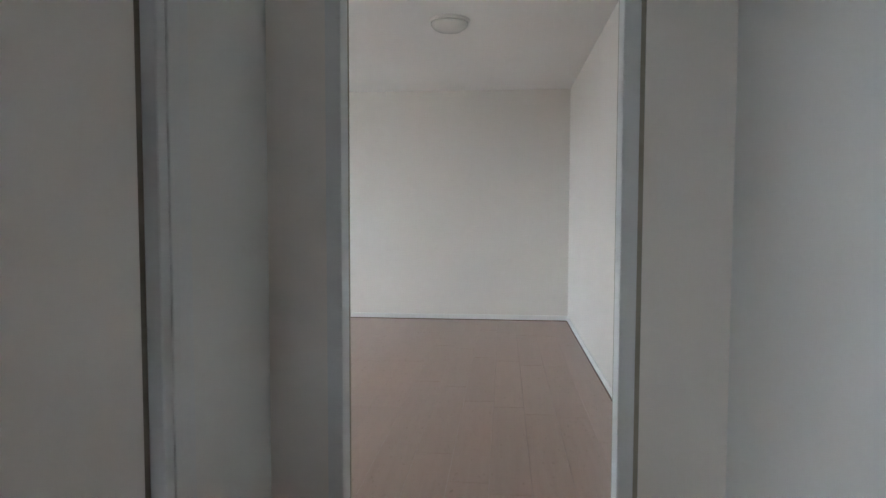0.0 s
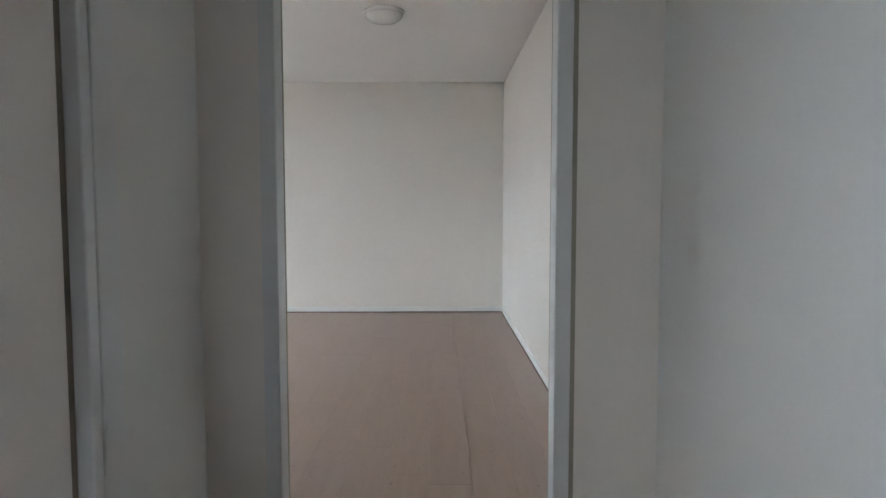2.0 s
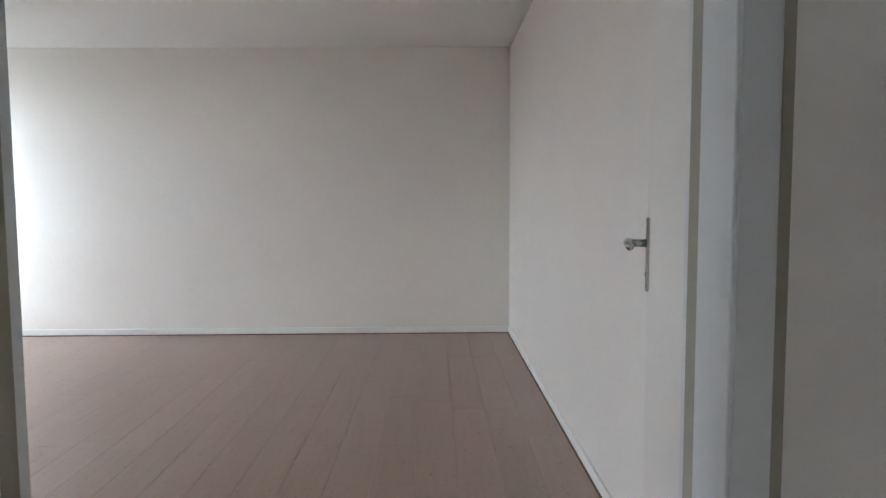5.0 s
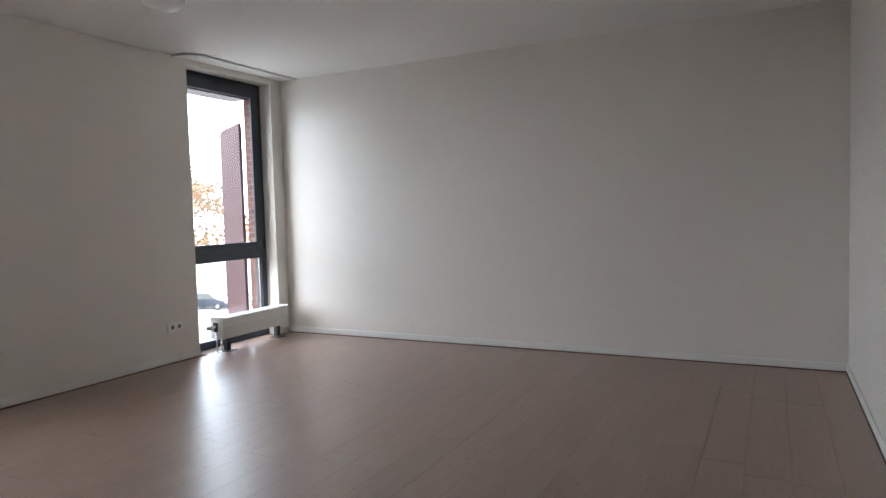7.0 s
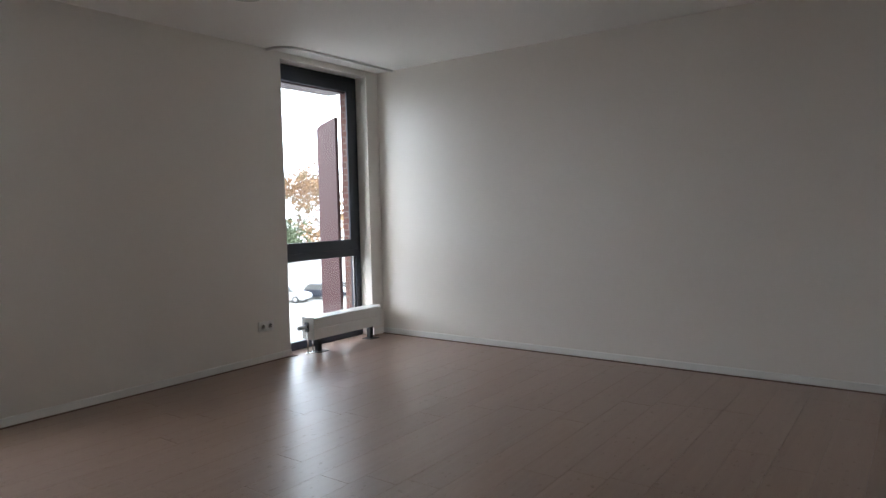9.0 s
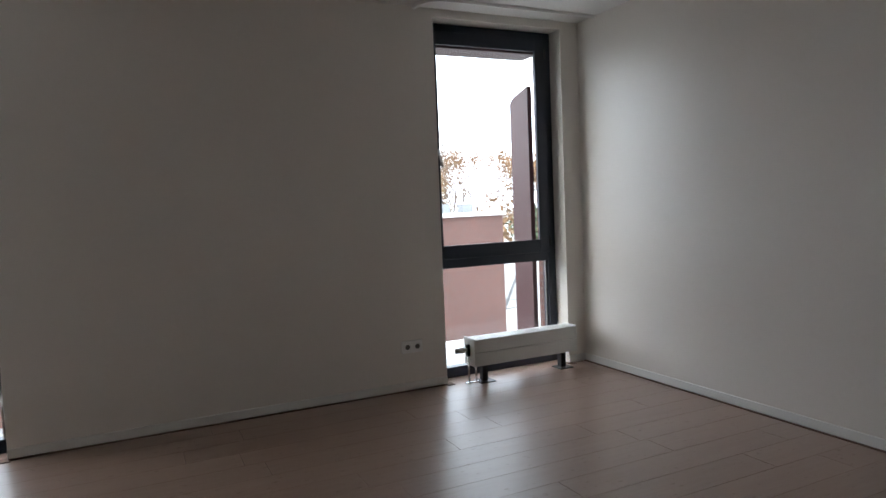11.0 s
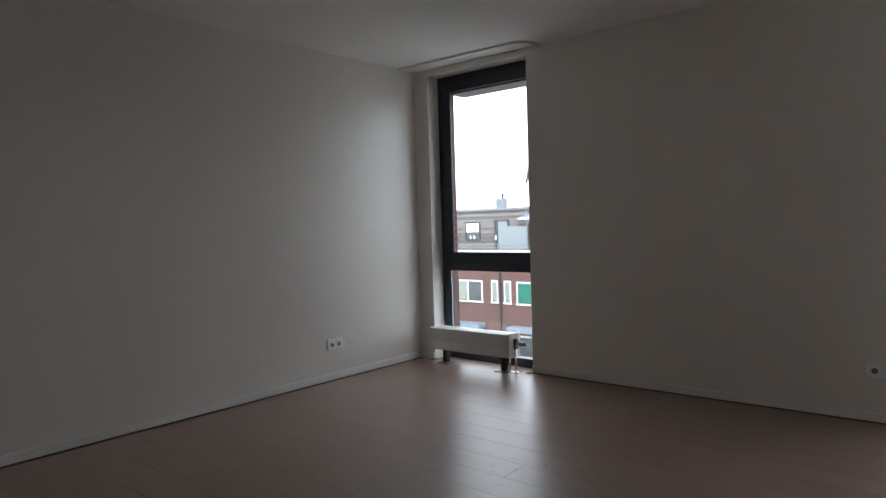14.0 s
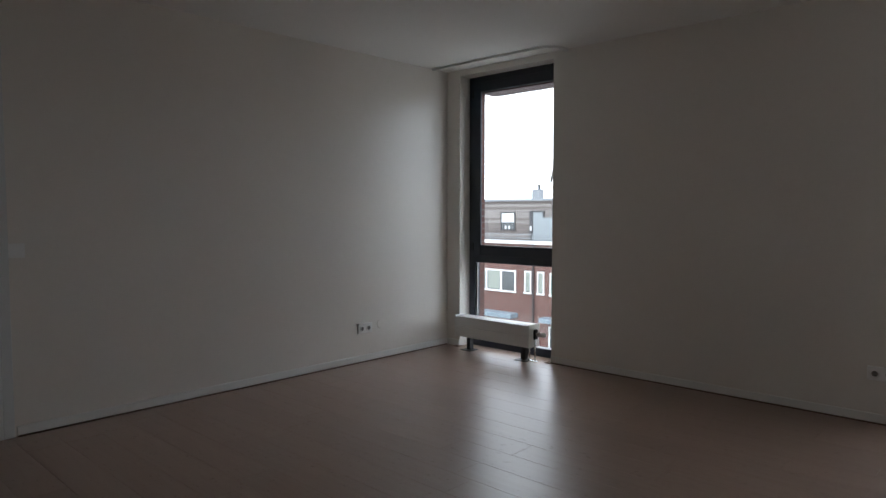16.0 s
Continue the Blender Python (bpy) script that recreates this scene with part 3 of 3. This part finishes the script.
def house_window(parent, x, y0, y1, z0, z1, panes, fills, label=""):
    w = part("window", boxes((x - 0.03, x + 0.05, y0, y1, z1 - 0.09, z1), (x - 0.03, x + 0.09, y0 - 0.04, y1 + 0.04, z0, z0 + 0.10), (x - 0.03, x + 0.05, y0, y0 + 0.09, z0 + 0.10, z1 - 0.09),
                             (x - 0.03, x + 0.05, y1 - 0.09, y1, z0 + 0.10, z1 - 0.09),
                             *[(x - 0.03, x + 0.05, y0 + (y1 - y0) * k / panes - 0.06, y0 + (y1 - y0) * k / panes + 0.06, z0 + 0.10, z1 - 0.09) for k in range(1, panes)]), M_WHITE, parent, label)
    for k in range(panes):
        a, b = y0 + (y1 - y0) * k / panes + 0.062, y0 + (y1 - y0) * (k + 1) / panes - 0.062
        f = fills[k % len(fills)]
        part("pane", boxes((x + 0.002, x + 0.012, a + 0.03, b - 0.03, z0 + 0.10, z1 - 0.09)), f, w)
        if f is not M_DARKGL:
            part("sash", boxes((x + 0.013, x + 0.03, a, a + 0.05, z0 + 0.101, z1 - 0.091), (x + 0.013, x + 0.03, b - 0.05, b, z0 + 0.101, z1 - 0.091), (x + 0.013, x + 0.03, a + 0.05, b - 0.05, z0 + 0.101, z0 + 0.16)), M_BLACK, w)
    return w


def upper_window(parent, x, y0, y1, z0, z1, shutter):
    """Dark-framed window of the wooden storey; the roller shutter is let down to the height given."""
    w = part("window", boxes((x, x + 0.05, y0, y0 + 0.08, z0, z1), (x, x + 0.05, y1 - 0.08, y1, z0, z1), (x, x + 0.05, y0 + 0.08, y1 - 0.08, z1 - 0.08, z1), (x, x + 0.05, y0 + 0.08, y1 - 0.08, z0, z0 + 0.08)), M_BLACK, parent, "dark-framed window")
    part("pane", boxes((x + 0.001, x + 0.02, y0 + 0.08, y1 - 0.08, z0 + 0.08, shutter)), M_DARKGL, w)
    if shutter < z1 - 0.1:
        part("blind", boxes((x + 0.001, x + 0.03, y0 + 0.08, y1 - 0.08, shutter + 0.001, z1 - 0.08)), M_WHITE, w, "white roller blind half down")
    for k in range(2):
        c = y0 + (y1 - y0) * (0.35 + 0.25 * k)
        part("ornament", boxes((x + 0.021, x + 0.045, c - 0.06, c + 0.06, z0 + 0.08, z0 + 0.3, 0.02)), M_WHITE, w, "pale ornament on the sill")
    return w


def terraced_house(y0, y1, wide, slits, upper, door, shut=False, awning=False, chimney=None, screen=None):
    """wide: (y0, y1, fills) of the broad window; the rest are places along the facade."""
    h = thing("terraced_house", "red brick terraced house with a weathered wooden top storey", "house", "terraced houses across")
    x = FXH
    part("wall", boxes((x - 8, x, y0, y1 - 0.002, GZ, -0.66)), M_BRICK, h)
    part("cornice", boxes((x - 0.1, x + 0.22, y0, y1 - 0.002, -0.658, -0.47)), M_WHITE, h, "white roof edge")
    part("terrace_deck", boxes((x - 8, x - 0.102, y0, y1 - 0.002, -0.658, -0.52)), M_GREY, h)
    xs = x - 1.9
    top = part("upper_storey", boxes((xs - 5.5, xs - 0.03, y0, y1 - 0.002, -0.518, 2.0)), M_CLAD, h, "weathered wooden cladding")
    rb = random.Random(int(y0 * 10))
    for k in range(14):
        z = -0.515 + k * 0.18
        part("board", boxes((xs - 0.028, xs - 0.010 * rb.random(), y0, y1 - 0.002, z, z + 0.166)), (M_CLAD, M_CLAD2)[rb.random() < 0.35], top)
    part("roof_edge", boxes((xs - 5.6, xs + 0.12, y0, y1 - 0.002, 2.002, 2.15)), M_GREY, h, "grey zinc roof edge")
    upper_window(h, xs, upper[0], upper[1], 0.10, 1.30, 0.20 if shut else 0.62)
    d = part("door", boxes((xs, xs + 0.04, door + 0.28, door + 1.0, -0.51, 1.28)), M_PALE, h, "pale glazed terrace door")
    part("frame", boxes((xs, xs + 0.06, door, door + 0.279, -0.51, 1.38), (xs, xs + 0.06, door + 1.001, door + 1.12, -0.51, 1.38), (xs, xs + 0.06, door + 0.28, door + 1.0, 1.281, 1.38)), M_BLACK, d)
    part("letter_box", boxes((xs + 0.061, xs + 0.12, door + 0.08, door + 0.2, 0.1, 0.4, 0.01)), M_WHITE, d)
    bm = bmesh.new()
    for zz in (-0.32, -0.08):
        tube(bm, (x - 0.15, y0, zz), (x - 0.15, y1, zz), 0.022, seg=6)
    for k in range(6):
        yy = y0 + 0.3 + k * (y1 - y0 - 0.6) / 5
        tube(bm, (x - 0.15, yy, -0.52), (x - 0.15, yy, -0.06), 0.02, seg=6)
    part("railing", bm, M_GREY, h, "grey terrace railing")
    if screen:
        part("screen", boxes((xs + 0.3, xs + 0.36, screen[0], screen[1], -0.51, 0.95)), M_PALE, h, "pale grey terrace screen")
        part("screen_post", boxes((xs + 0.29, xs + 0.37, screen[1] + 0.001, screen[1] + 0.08, -0.51, 1.9)), M_GREY, h)
    if awning:
        bm = bmesh.new()
        box(bm, -0.75, 0.75, -1.15, 1.15, -0.03, 0.03)
        bmesh.ops.transform(bm, matrix=pose(xs + 0.70, door + 0.3, 1.60, 0, 14, 0), verts=bm.verts)
        aw = part("awning", bm, M_SOLAR, h, "blue-grey sloping solar awning with a white edge")
        bm = bmesh.new()
        for yy in (-0.9, 0.9):
            tube(bm, (xs + 0.05, door + 0.3 + yy, 0.95), (xs + 1.1, door + 0.3 + yy, 1.46), 0.03, seg=6)
        box(bm, xs + 1.40, xs + 1.46, door - 0.86, door + 1.46, 1.36, 1.46)
        part("strut", bm, M_WHITE, aw)
    if chimney:
        part("chimney", boxes((xs - 3, xs - 2.4, chimney, chimney + 0.55, 2.152, 2.85)), M_GREY, h, "grey chimney")
        part("flue", boxes((xs - 2.8, xs - 2.65, chimney + 0.3, chimney + 0.42, 2.852, 3.2)), M_BLACK, h)
    a, b, fills = wide
    house_window(h, x, a, b, -3.72, -2.33, 3, fills)
    for yy in slits:
        house_window(h, x, yy, yy + 0.5, -3.70, -2.30, 1, [M_BLIND])
    part("canopy", boxes((x, x + 0.75, a - 0.3, b + 0.15, -5.25, -4.97)), M_ZINC, h, "blue-grey canopy over the ground floor")
    house_window(h, x, a - 0.05, b - 0.05, -7.0, -5.54, 3, [M_DARKGL, M_BLIND, M_DARKGL])
    bm = bmesh.new()
    tube(bm, (x + 0.08, y1 - 0.06, GZ), (x + 0.08, y1 - 0.06, -0.66), 0.05, seg=8)
    part("downpipe", bm, M_BLACK, h)


terraced_house(2.41, 8.46, (3.1, 6.72, [M_BLIND, M_BLIND, M_BLIND]), (7.49,), (3.2, 4.4), 5.4)
terraced_house(-3.64, 2.409, (-2.9, 0.7, [M_BLIND, M_DARKGL, M_BLIND]), (1.2,), (-1.6, -0.4), 0.4)
terraced_house(-12.55, -3.641, (-10.75, -7.07, [M_BLIND, M_DARKGL, M_DARKGL]), (-12.25,), (-10.7, -9.2), -8.0, shut=True, chimney=-10.0)
terraced_house(-18.6, -12.551, (-17.5, -14.0, [M_GREEN, M_GREEN, M_BLIND]), (-18.4, -13.34), (-14.42, -13.36), -16.75, awning=True)
terraced_house(-24.65, -18.601, (-23.5, -20.0, [M_BLIND, M_BLIND, M_DARKGL]), (-19.34,), (-22.7, -21.5), -20.34, chimney=-21.9, screen=(-19.36, -17.72))
terraced_house(-30.7, -24.651, (-29.5, -26.0, [M_BLIND, M_DARKGL, M_BLIND]), (-25.3,), (-26.6, -25.5), -28.9, chimney=-29.0)

# lattice screen on the end terrace
lat = thing("lattice_screen", "white wooden lattice screen on the roof terrace", "screen")
LX, LY0, LY1, LZ0, LZ1 = FXH - 0.6, 6.35, 8.2, -0.52, 1.0
part("screen_frame", boxes((LX - 0.04, LX + 0.04, LY0 - 0.08, LY0, LZ0, LZ1 + 0.08), (LX - 0.04, LX + 0.04, LY1, LY1 + 0.08, LZ0, LZ1 + 0.08), (LX - 0.04, LX + 0.04, LY0, LY1, LZ1, LZ1 + 0.08)), M_WHITE, lat)
for i in range(-8, 10):
    for sgn in (1, -1):
        # a diagonal lath, cut off at the frame
        c = LY0 + i * 0.24
        lo, hi = max(LZ0, LZ0 + (LY0 - c if sgn > 0 else c - LY1)), min(LZ1, LZ0 + (LY1 - c if sgn > 0 else c - LY0))
        if hi - lo > 0.1:
            bm = bmesh.new()
            tube(bm, (LX + 0.012 * sgn, c + sgn * (lo - LZ0), lo), (LX + 0.012 * sgn, c + sgn * (hi - LZ0), hi), 0.024, seg=5)
            part("slat", bm, M_WHITE, lat)

# brick block at the end of the terrace
blk = thing("brick_building", "brown brick flat-roofed building with white roof edges", "building")
part("wall", boxes((-36, -33.4, 11.2, 21.4, GZ, 0.62)), M_BRICK, blk)
part("roof_edge", boxes((-36.1, -33.2, 11.1, 21.5, 0.622, 0.84)), M_WHITE, blk, "white roof edge")
part("wing", boxes((-33.398, -32.2, 9.86, 15.2, GZ, -0.62)), M_BRICK2, blk)
part("wing_edge", boxes((-33.398, -32.0, 9.75, 15.35, -0.618, -0.40)), M_WHITE, blk, "white roof edge")
house_window(blk, -32.2, 12.17, 14.65, -5.04, -3.72, 1, [M_BLIND], "wide white window with a pale blind")
for yy in (16.6, 18.1, 19.6):
    part("roof_vent", boxes((-35.6, -34.9, yy, yy + 0.7, 0.842, 1.35)), M_GREY, blk)
part("low_annex", boxes((-32.198, -30.5, 9.86, 21.2, GZ, -6.0)), M_WHITE, blk)

# wooden storeys further back, behind the gap
back = thing("dormer_block", "grey wooden dormer storey with small white windows", "building")
part("wall", boxes((-50, -45, 3.0, 16.5, GZ, 0.5)), M_CLAD, back)
part("roof_edge", boxes((-50.1, -44.8, 2.9, 16.6, 0.502, 0.68)), M_WHITE, back)
house_window(back, -45, 11.55, 12.45, -0.55, 0.2, 1, [M_PALE])


# ---- trees ----
def leaf_cloud(bm, rnd, centre, radius, count, size):
    for _ in range(count):
        d = Vector((rnd.gauss(0, 1), rnd.gauss(0, 1), rnd.gauss(0, 0.8)))
        c = Vector(centre) + d * radius * 0.5
        u = Vector((rnd.uniform(-1, 1), rnd.uniform(-1, 1), rnd.uniform(-1, 1))).normalized() * size * rnd.uniform(0.6, 1.4)
        w = u.orthogonal().normalized() * size * rnd.uniform(0.4, 0.9)
        bm.faces.new([bm.verts.new(c + q) for q in (-u, w, u, -w)])


def twig(bm, p, q, r, r2, seg):
    d = (q - p).normalized()
    u = d.orthogonal().normalized()
    w = d.cross(u)
    rings = [[bm.verts.new(c + (u * math.cos(2 * math.pi * i / seg) + w * math.sin(2 * math.pi * i / seg)) * k) for i in range(seg)] for c, k in ((p, r), (q, r2))]
    for i in range(seg):
        bm.faces.new((rings[0][i], rings[0][(i + 1) % seg], rings[1][(i + 1) % seg], rings[1][i]))


def tree(label, x, y, height, spread, mat, leaves, seed, size=0.16):
    rnd = random.Random(seed)
    t = thing("tree", label, "tree", at=pose(x, y, GZ))
    tb, lb = bmesh.new(), bmesh.new()
    tips = []

    def limb(p, d, length, r, depth):
        bend = Vector((rnd.gauss(0, 0.16), rnd.gauss(0, 0.16), rnd.gauss(0.05, 0.1)))
        mid = p + d * length * 0.5
        q = mid + (d + bend).normalized() * length * 0.5
        twig(tb, p, mid, r, r * 0.85, 7 if depth < 3 else 3)
        twig(tb, mid, q, r * 0.85, r * 0.62, 7 if depth < 3 else 3)
        if depth >= 7:
            tips.append(q)
            return
        for _ in range(3 if depth < 4 else 2):
            az, tilt = rnd.uniform(0, 2 * math.pi), rnd.uniform(0.3, 0.75)
            e = d.orthogonal().normalized()
            e.rotate(Matrix.Rotation(az, 3, d))
            nd = (d * math.cos(tilt) + e * math.sin(tilt) * spread + Vector((0, 0, 0.10))).normalized()
            limb(q if rnd.random() < 0.7 else mid, nd, length * rnd.uniform(0.62, 0.84), max(r * 0.62, 0.016), depth + 1)

    limb(Vector((0, 0, -0.1)), Vector((0, 0, 1)), height * 0.30, height * 0.013, 0)
    part("trunk", tb, M_BARK, t)
    if leaves:
        for q in tips:
            if rnd.random() < 0.85:
                leaf_cloud(lb, rnd, q, height * 0.06, leaves, size)
        part("crown", lb, mat, t)
    else:
        lb.free()
    return t


tree("tall bare oak with a wide crown", -55, 29.0, 16.5, 1.3, M_RUST, 3, 3, 0.07)
tree("tree with russet leaves beyond the car park", -107, 71, 21, 1.2, M_RUST, 8, 5, 0.22)
tree("tree with thinning russet leaves beyond the car park", -93, 80, 19, 1.2, M_RUST, 6, 8, 0.2)
tree("tree with dull green and russet leaves beyond the car park", -100, 94, 18, 1.15, M_LEAF, 6, 11, 0.2)
tree("bare birch with russet tips behind the flat roof", -62, 27, 17.0, 1.1, M_RUST, 4, 12, 0.09)
tree("yellow autumn tree behind the flat roof", -57, 25.8, 12.0, 1.15, M_YELLOW, 5, 14, 0.12)
tree("bare tree with russet tips", -66, 18.8, 16.5, 1.15, M_RUST, 5, 15, 0.09)
tree("bare tree with russet tips", -72, 26.3, 16.5, 1.15, M_RUST, 5, 16, 0.09)
tree("tree with russet leaves beyond the car park", -114, 60, 20, 1.2, M_RUST, 7, 19, 0.2)
tree("yellow autumn tree behind the terrace", -56, -18.5, 14, 1.0, M_YELLOW, 5, 17, 0.13)
tree("dull green tree behind the dormers", -80, 14, 12.5, 0.9, M_LEAF, 8, 18, 0.13)
hw = thing("tree_belt", "distant belt of bare and russet trees", "trees", kind="stuff")
rnd = random.Random(77)
bm = bmesh.new()
for i in range(260):
    a = radians(rnd.uniform(28, 118))
    d = rnd.uniform(120, 150)
    leaf_cloud(bm, rnd, (-d * math.sin(a), d * math.cos(a), GZ + rnd.uniform(2, 7.5)), 3.0, 26, 0.5)
part("crowns", bm, M_RUST, hw)


def shrub(name, label, x, y, z, r, mat, seed, count=500, size=0.09):
    rnd = random.Random(seed)
    s = thing(name, label, "shrub", at=pose(x, y, z))
    bm = bmesh.new()
    for k in range(6):
        leaf_cloud(bm, rnd, (rnd.uniform(-r, r) * 0.6, rnd.uniform(-r, r) * 0.6, r * rnd.uniform(0.4, 0.9)), r * 0.8, count // 6, size)
    part("foliage", bm, mat, s)
    bm = bmesh.new()
    tube(bm, (0, 0, 0), (0, 0, r * 0.7), 0.05, seg=6)
    part("stem", bm, M_BARK, s)


shrub("shrub", "large dark green shrub beyond the car park", -92, 66, GZ, 5.2, M_LEAF, 34, 6000, 0.3)
shrub("shrub", "large dark green shrub beyond the car park", -90, 71, GZ, 4.6, M_LEAF, 35, 5000, 0.3)
shrub("shrub", "yellow-green garden shrub below the facade", -27.5, -12.6, GZ, 1.1, M_YELLOW, 31)
shrub("shrub", "green garden shrub in the gap between buildings", -38.5, 10.2, GZ, 1.6, M_HEDGE, 32)
shrub("shrub", "green garden shrub in the gap between buildings", -41, 10.6, GZ, 1.8, M_HEDGE, 33)
shed = thing("garden_shed", "pale green garden shed with a low roof", "shed")
part("wall", boxes((-44.9, -43, 8.6, 10.2, GZ, -4.3)), M_BLIND, shed)
part("roof", boxes((-44.9, -42.7, 8.5, 10.25, -4.298, -4.1)), M_WHITE, shed)


# ---- parking with cars ----
def car(label, x, y, turn, paint):
    c = thing("car", label, "car", "parked cars", at=pose(x, y, GZ, 0, 0, turn))
    m = paint
    bm = bmesh.new()
    prof = [(-2.1, 0.28), (-2.15, 0.62), (-2.0, 0.88), (-1.1, 0.95), (0.95, 0.98), (1.95, 0.82), (2.12, 0.55), (2.08, 0.28)]
    sides = [[bm.verts.new((px, s * 0.86, pz)) for px, pz in prof] for s in (-1, 1)]
    bm.faces.new(sides[0])
    bm.faces.new(sides[1][::-1])
    for i in range(len(prof)):
        j = (i + 1) % len(prof)
        bm.faces.new((sides[0][j], sides[0][i], sides[1][i], sides[1][j]))
    bmesh.ops.bevel(bm, geom=bm.edges[:], offset=0.05, segments=2, affect='EDGES')
    part("body", bm, m, c)
    bm = bmesh.new()
    lo = [bm.verts.new((px, py, 0.95)) for px, py in ((-1.75, -0.78), (1.15, -0.78), (1.15, 0.78), (-1.75, 0.78))]
    hi = [bm.verts.new((px, py, 1.42)) for px, py in ((-1.25, -0.62), (0.35, -0.62), (0.35, 0.62), (-1.25, 0.62))]
    bm.faces.new(hi)
    for i in range(4):
        bm.faces.new((lo[i], lo[(i + 1) % 4], hi[(i + 1) % 4], hi[i]))
    part("glasshouse", bm, M_DARKGL, c, "dark car windows")
    part("roof", boxes((-1.22, 0.32, -0.6, 0.6, 1.422, 1.46)), m, c)
    for wx in (-1.3, 1.35):
        for wy in (-0.86, 0.86):
            bm = bmesh.new()
            tube(bm, (wx, wy - 0.09, 0.32), (wx, wy + 0.09, 0.32), 0.32, seg=18)
            wh = part("wheel", bm, M_BLACK, c, "black tyre")
            bm = bmesh.new()
            tube(bm, (wx, wy - 0.1, 0.32), (wx, wy + 0.1, 0.32), 0.2, seg=14)
            part("rim", bm, M_ALU, wh)
    for wy in (-0.6, 0.6):
        part("headlight", boxes((2.02, 2.1, wy - 0.16, wy + 0.16, 0.6, 0.74)), M_GLOBE, c)


M_CARS = material("silver_car_paint", (0.5, 0.51, 0.52), 0.3, 0.6), material("dark_car_paint", (0.04, 0.045, 0.06), 0.25, 0.2), material("white_car_paint", (0.7, 0.7, 0.7), 0.3)
CAR_LABELS = ("silver parked car on the paving", "dark blue parked car on the paving", "white parked car on the paving")
for i, (cx, cy, tn) in enumerate(((-49, 41, 15), (-47.5, 44, 15), (-46, 47, 15), (-44.5, 50, 15), (-43, 53, 15), (-38, 44, 200), (-36.5, 47, 200), (-35, 50, 200))):
    car(CAR_LABELS[i % 3], cx, cy, tn, M_CARS[i % 3])
# ladder of dark paving lines between the parking bays
RAIL = Vector((-0.823, 0.568, 0))
CROSS = Vector((-0.17, 0.985, 0))


def paving_line(p, q, z):
    d = q - p
    bm = bmesh.new()
    bmesh.ops.create_cube(bm, size=1, matrix=Matrix.Translation((p + q) / 2 + Vector((0, 0, z))) @ Matrix.Rotation(math.atan2(d.y, d.x), 4, 'Z') @ Matrix.Diagonal((d.length, 0.3, 0.012, 1)))
    tagged(part("parking_line", bm, M_LINE), "dark paved line between parking bays", "line", "parking lines")


for k in range(3):
    p = Vector((-45.6, 28.6, GZ)) + CROSS * 2.05 * k
    paving_line(p, p + RAIL * 33, 0.006)
for k in range(8):
    p = Vector((-45.6, 28.6, GZ)) + RAIL * (0.2 + k * 4.6)
    paving_line(p, p + CROSS * 4.1, 0.010)

# ---- floor planks ----
PW, PL, GAP = 0.192, 1.285, 0.0003


def plank_mesh(w, l):
    c = 0.0009
    v = [(GAP, GAP, -0.0099), (w - GAP, GAP, -0.0099), (w - GAP, l - GAP, -0.0099), (GAP, l - GAP, -0.0099),
         (GAP, GAP, -c), (w - GAP, GAP, -c), (w - GAP, l - GAP, -c), (GAP, l - GAP, -c),
         (GAP + c, GAP + c, 0), (w - GAP - c, GAP + c, 0), (w - GAP - c, l - GAP - c, 0), (GAP + c, l - GAP - c, 0)]
    f = [(8, 9, 10, 11)]
    for o in (0, 4):
        for i in range(4):
            f.append((o + i, o + (i + 1) % 4, o + 4 + (i + 1) % 4, o + 4 + i))
    me = bpy.data.meshes.new("plank")
    me.from_pydata(v, [], f)
    me.materials.append(M_OAK)
    return me


cache = {}


def lay(x0, x1, y0, y1, seed):
    rnd = random.Random(seed)
    x = x0
    while x < x1 - 0.004:
        w = min(PW, x1 - x)
        y = y0 - rnd.uniform(0.1, PL - 0.1)
        while y < y1 - 0.004:
            a, b = max(y, y0), min(y + PL, y1)
            if b - a > 0.01:
                key = (round(w, 4), round(b - a, 4))
                if key not in cache:
                    cache[key] = plank_mesh(*key)
                ob = new("plank", cache[key])
                ob.location = (x, a, 0)
                ob.parent = floor
            y += PL
        x += PW


lay(WX, 0.0, 0.0, LN, 4)
lay(-5.24, WX - 0.001, SY0, SY1, 5)
lay(-5.24, WX - 0.001, NY0, NY1, 6)
lay(HW, HE, -2.6, 0.0, 7)
lay(HW, HE, -5.2, -2.6, 8)
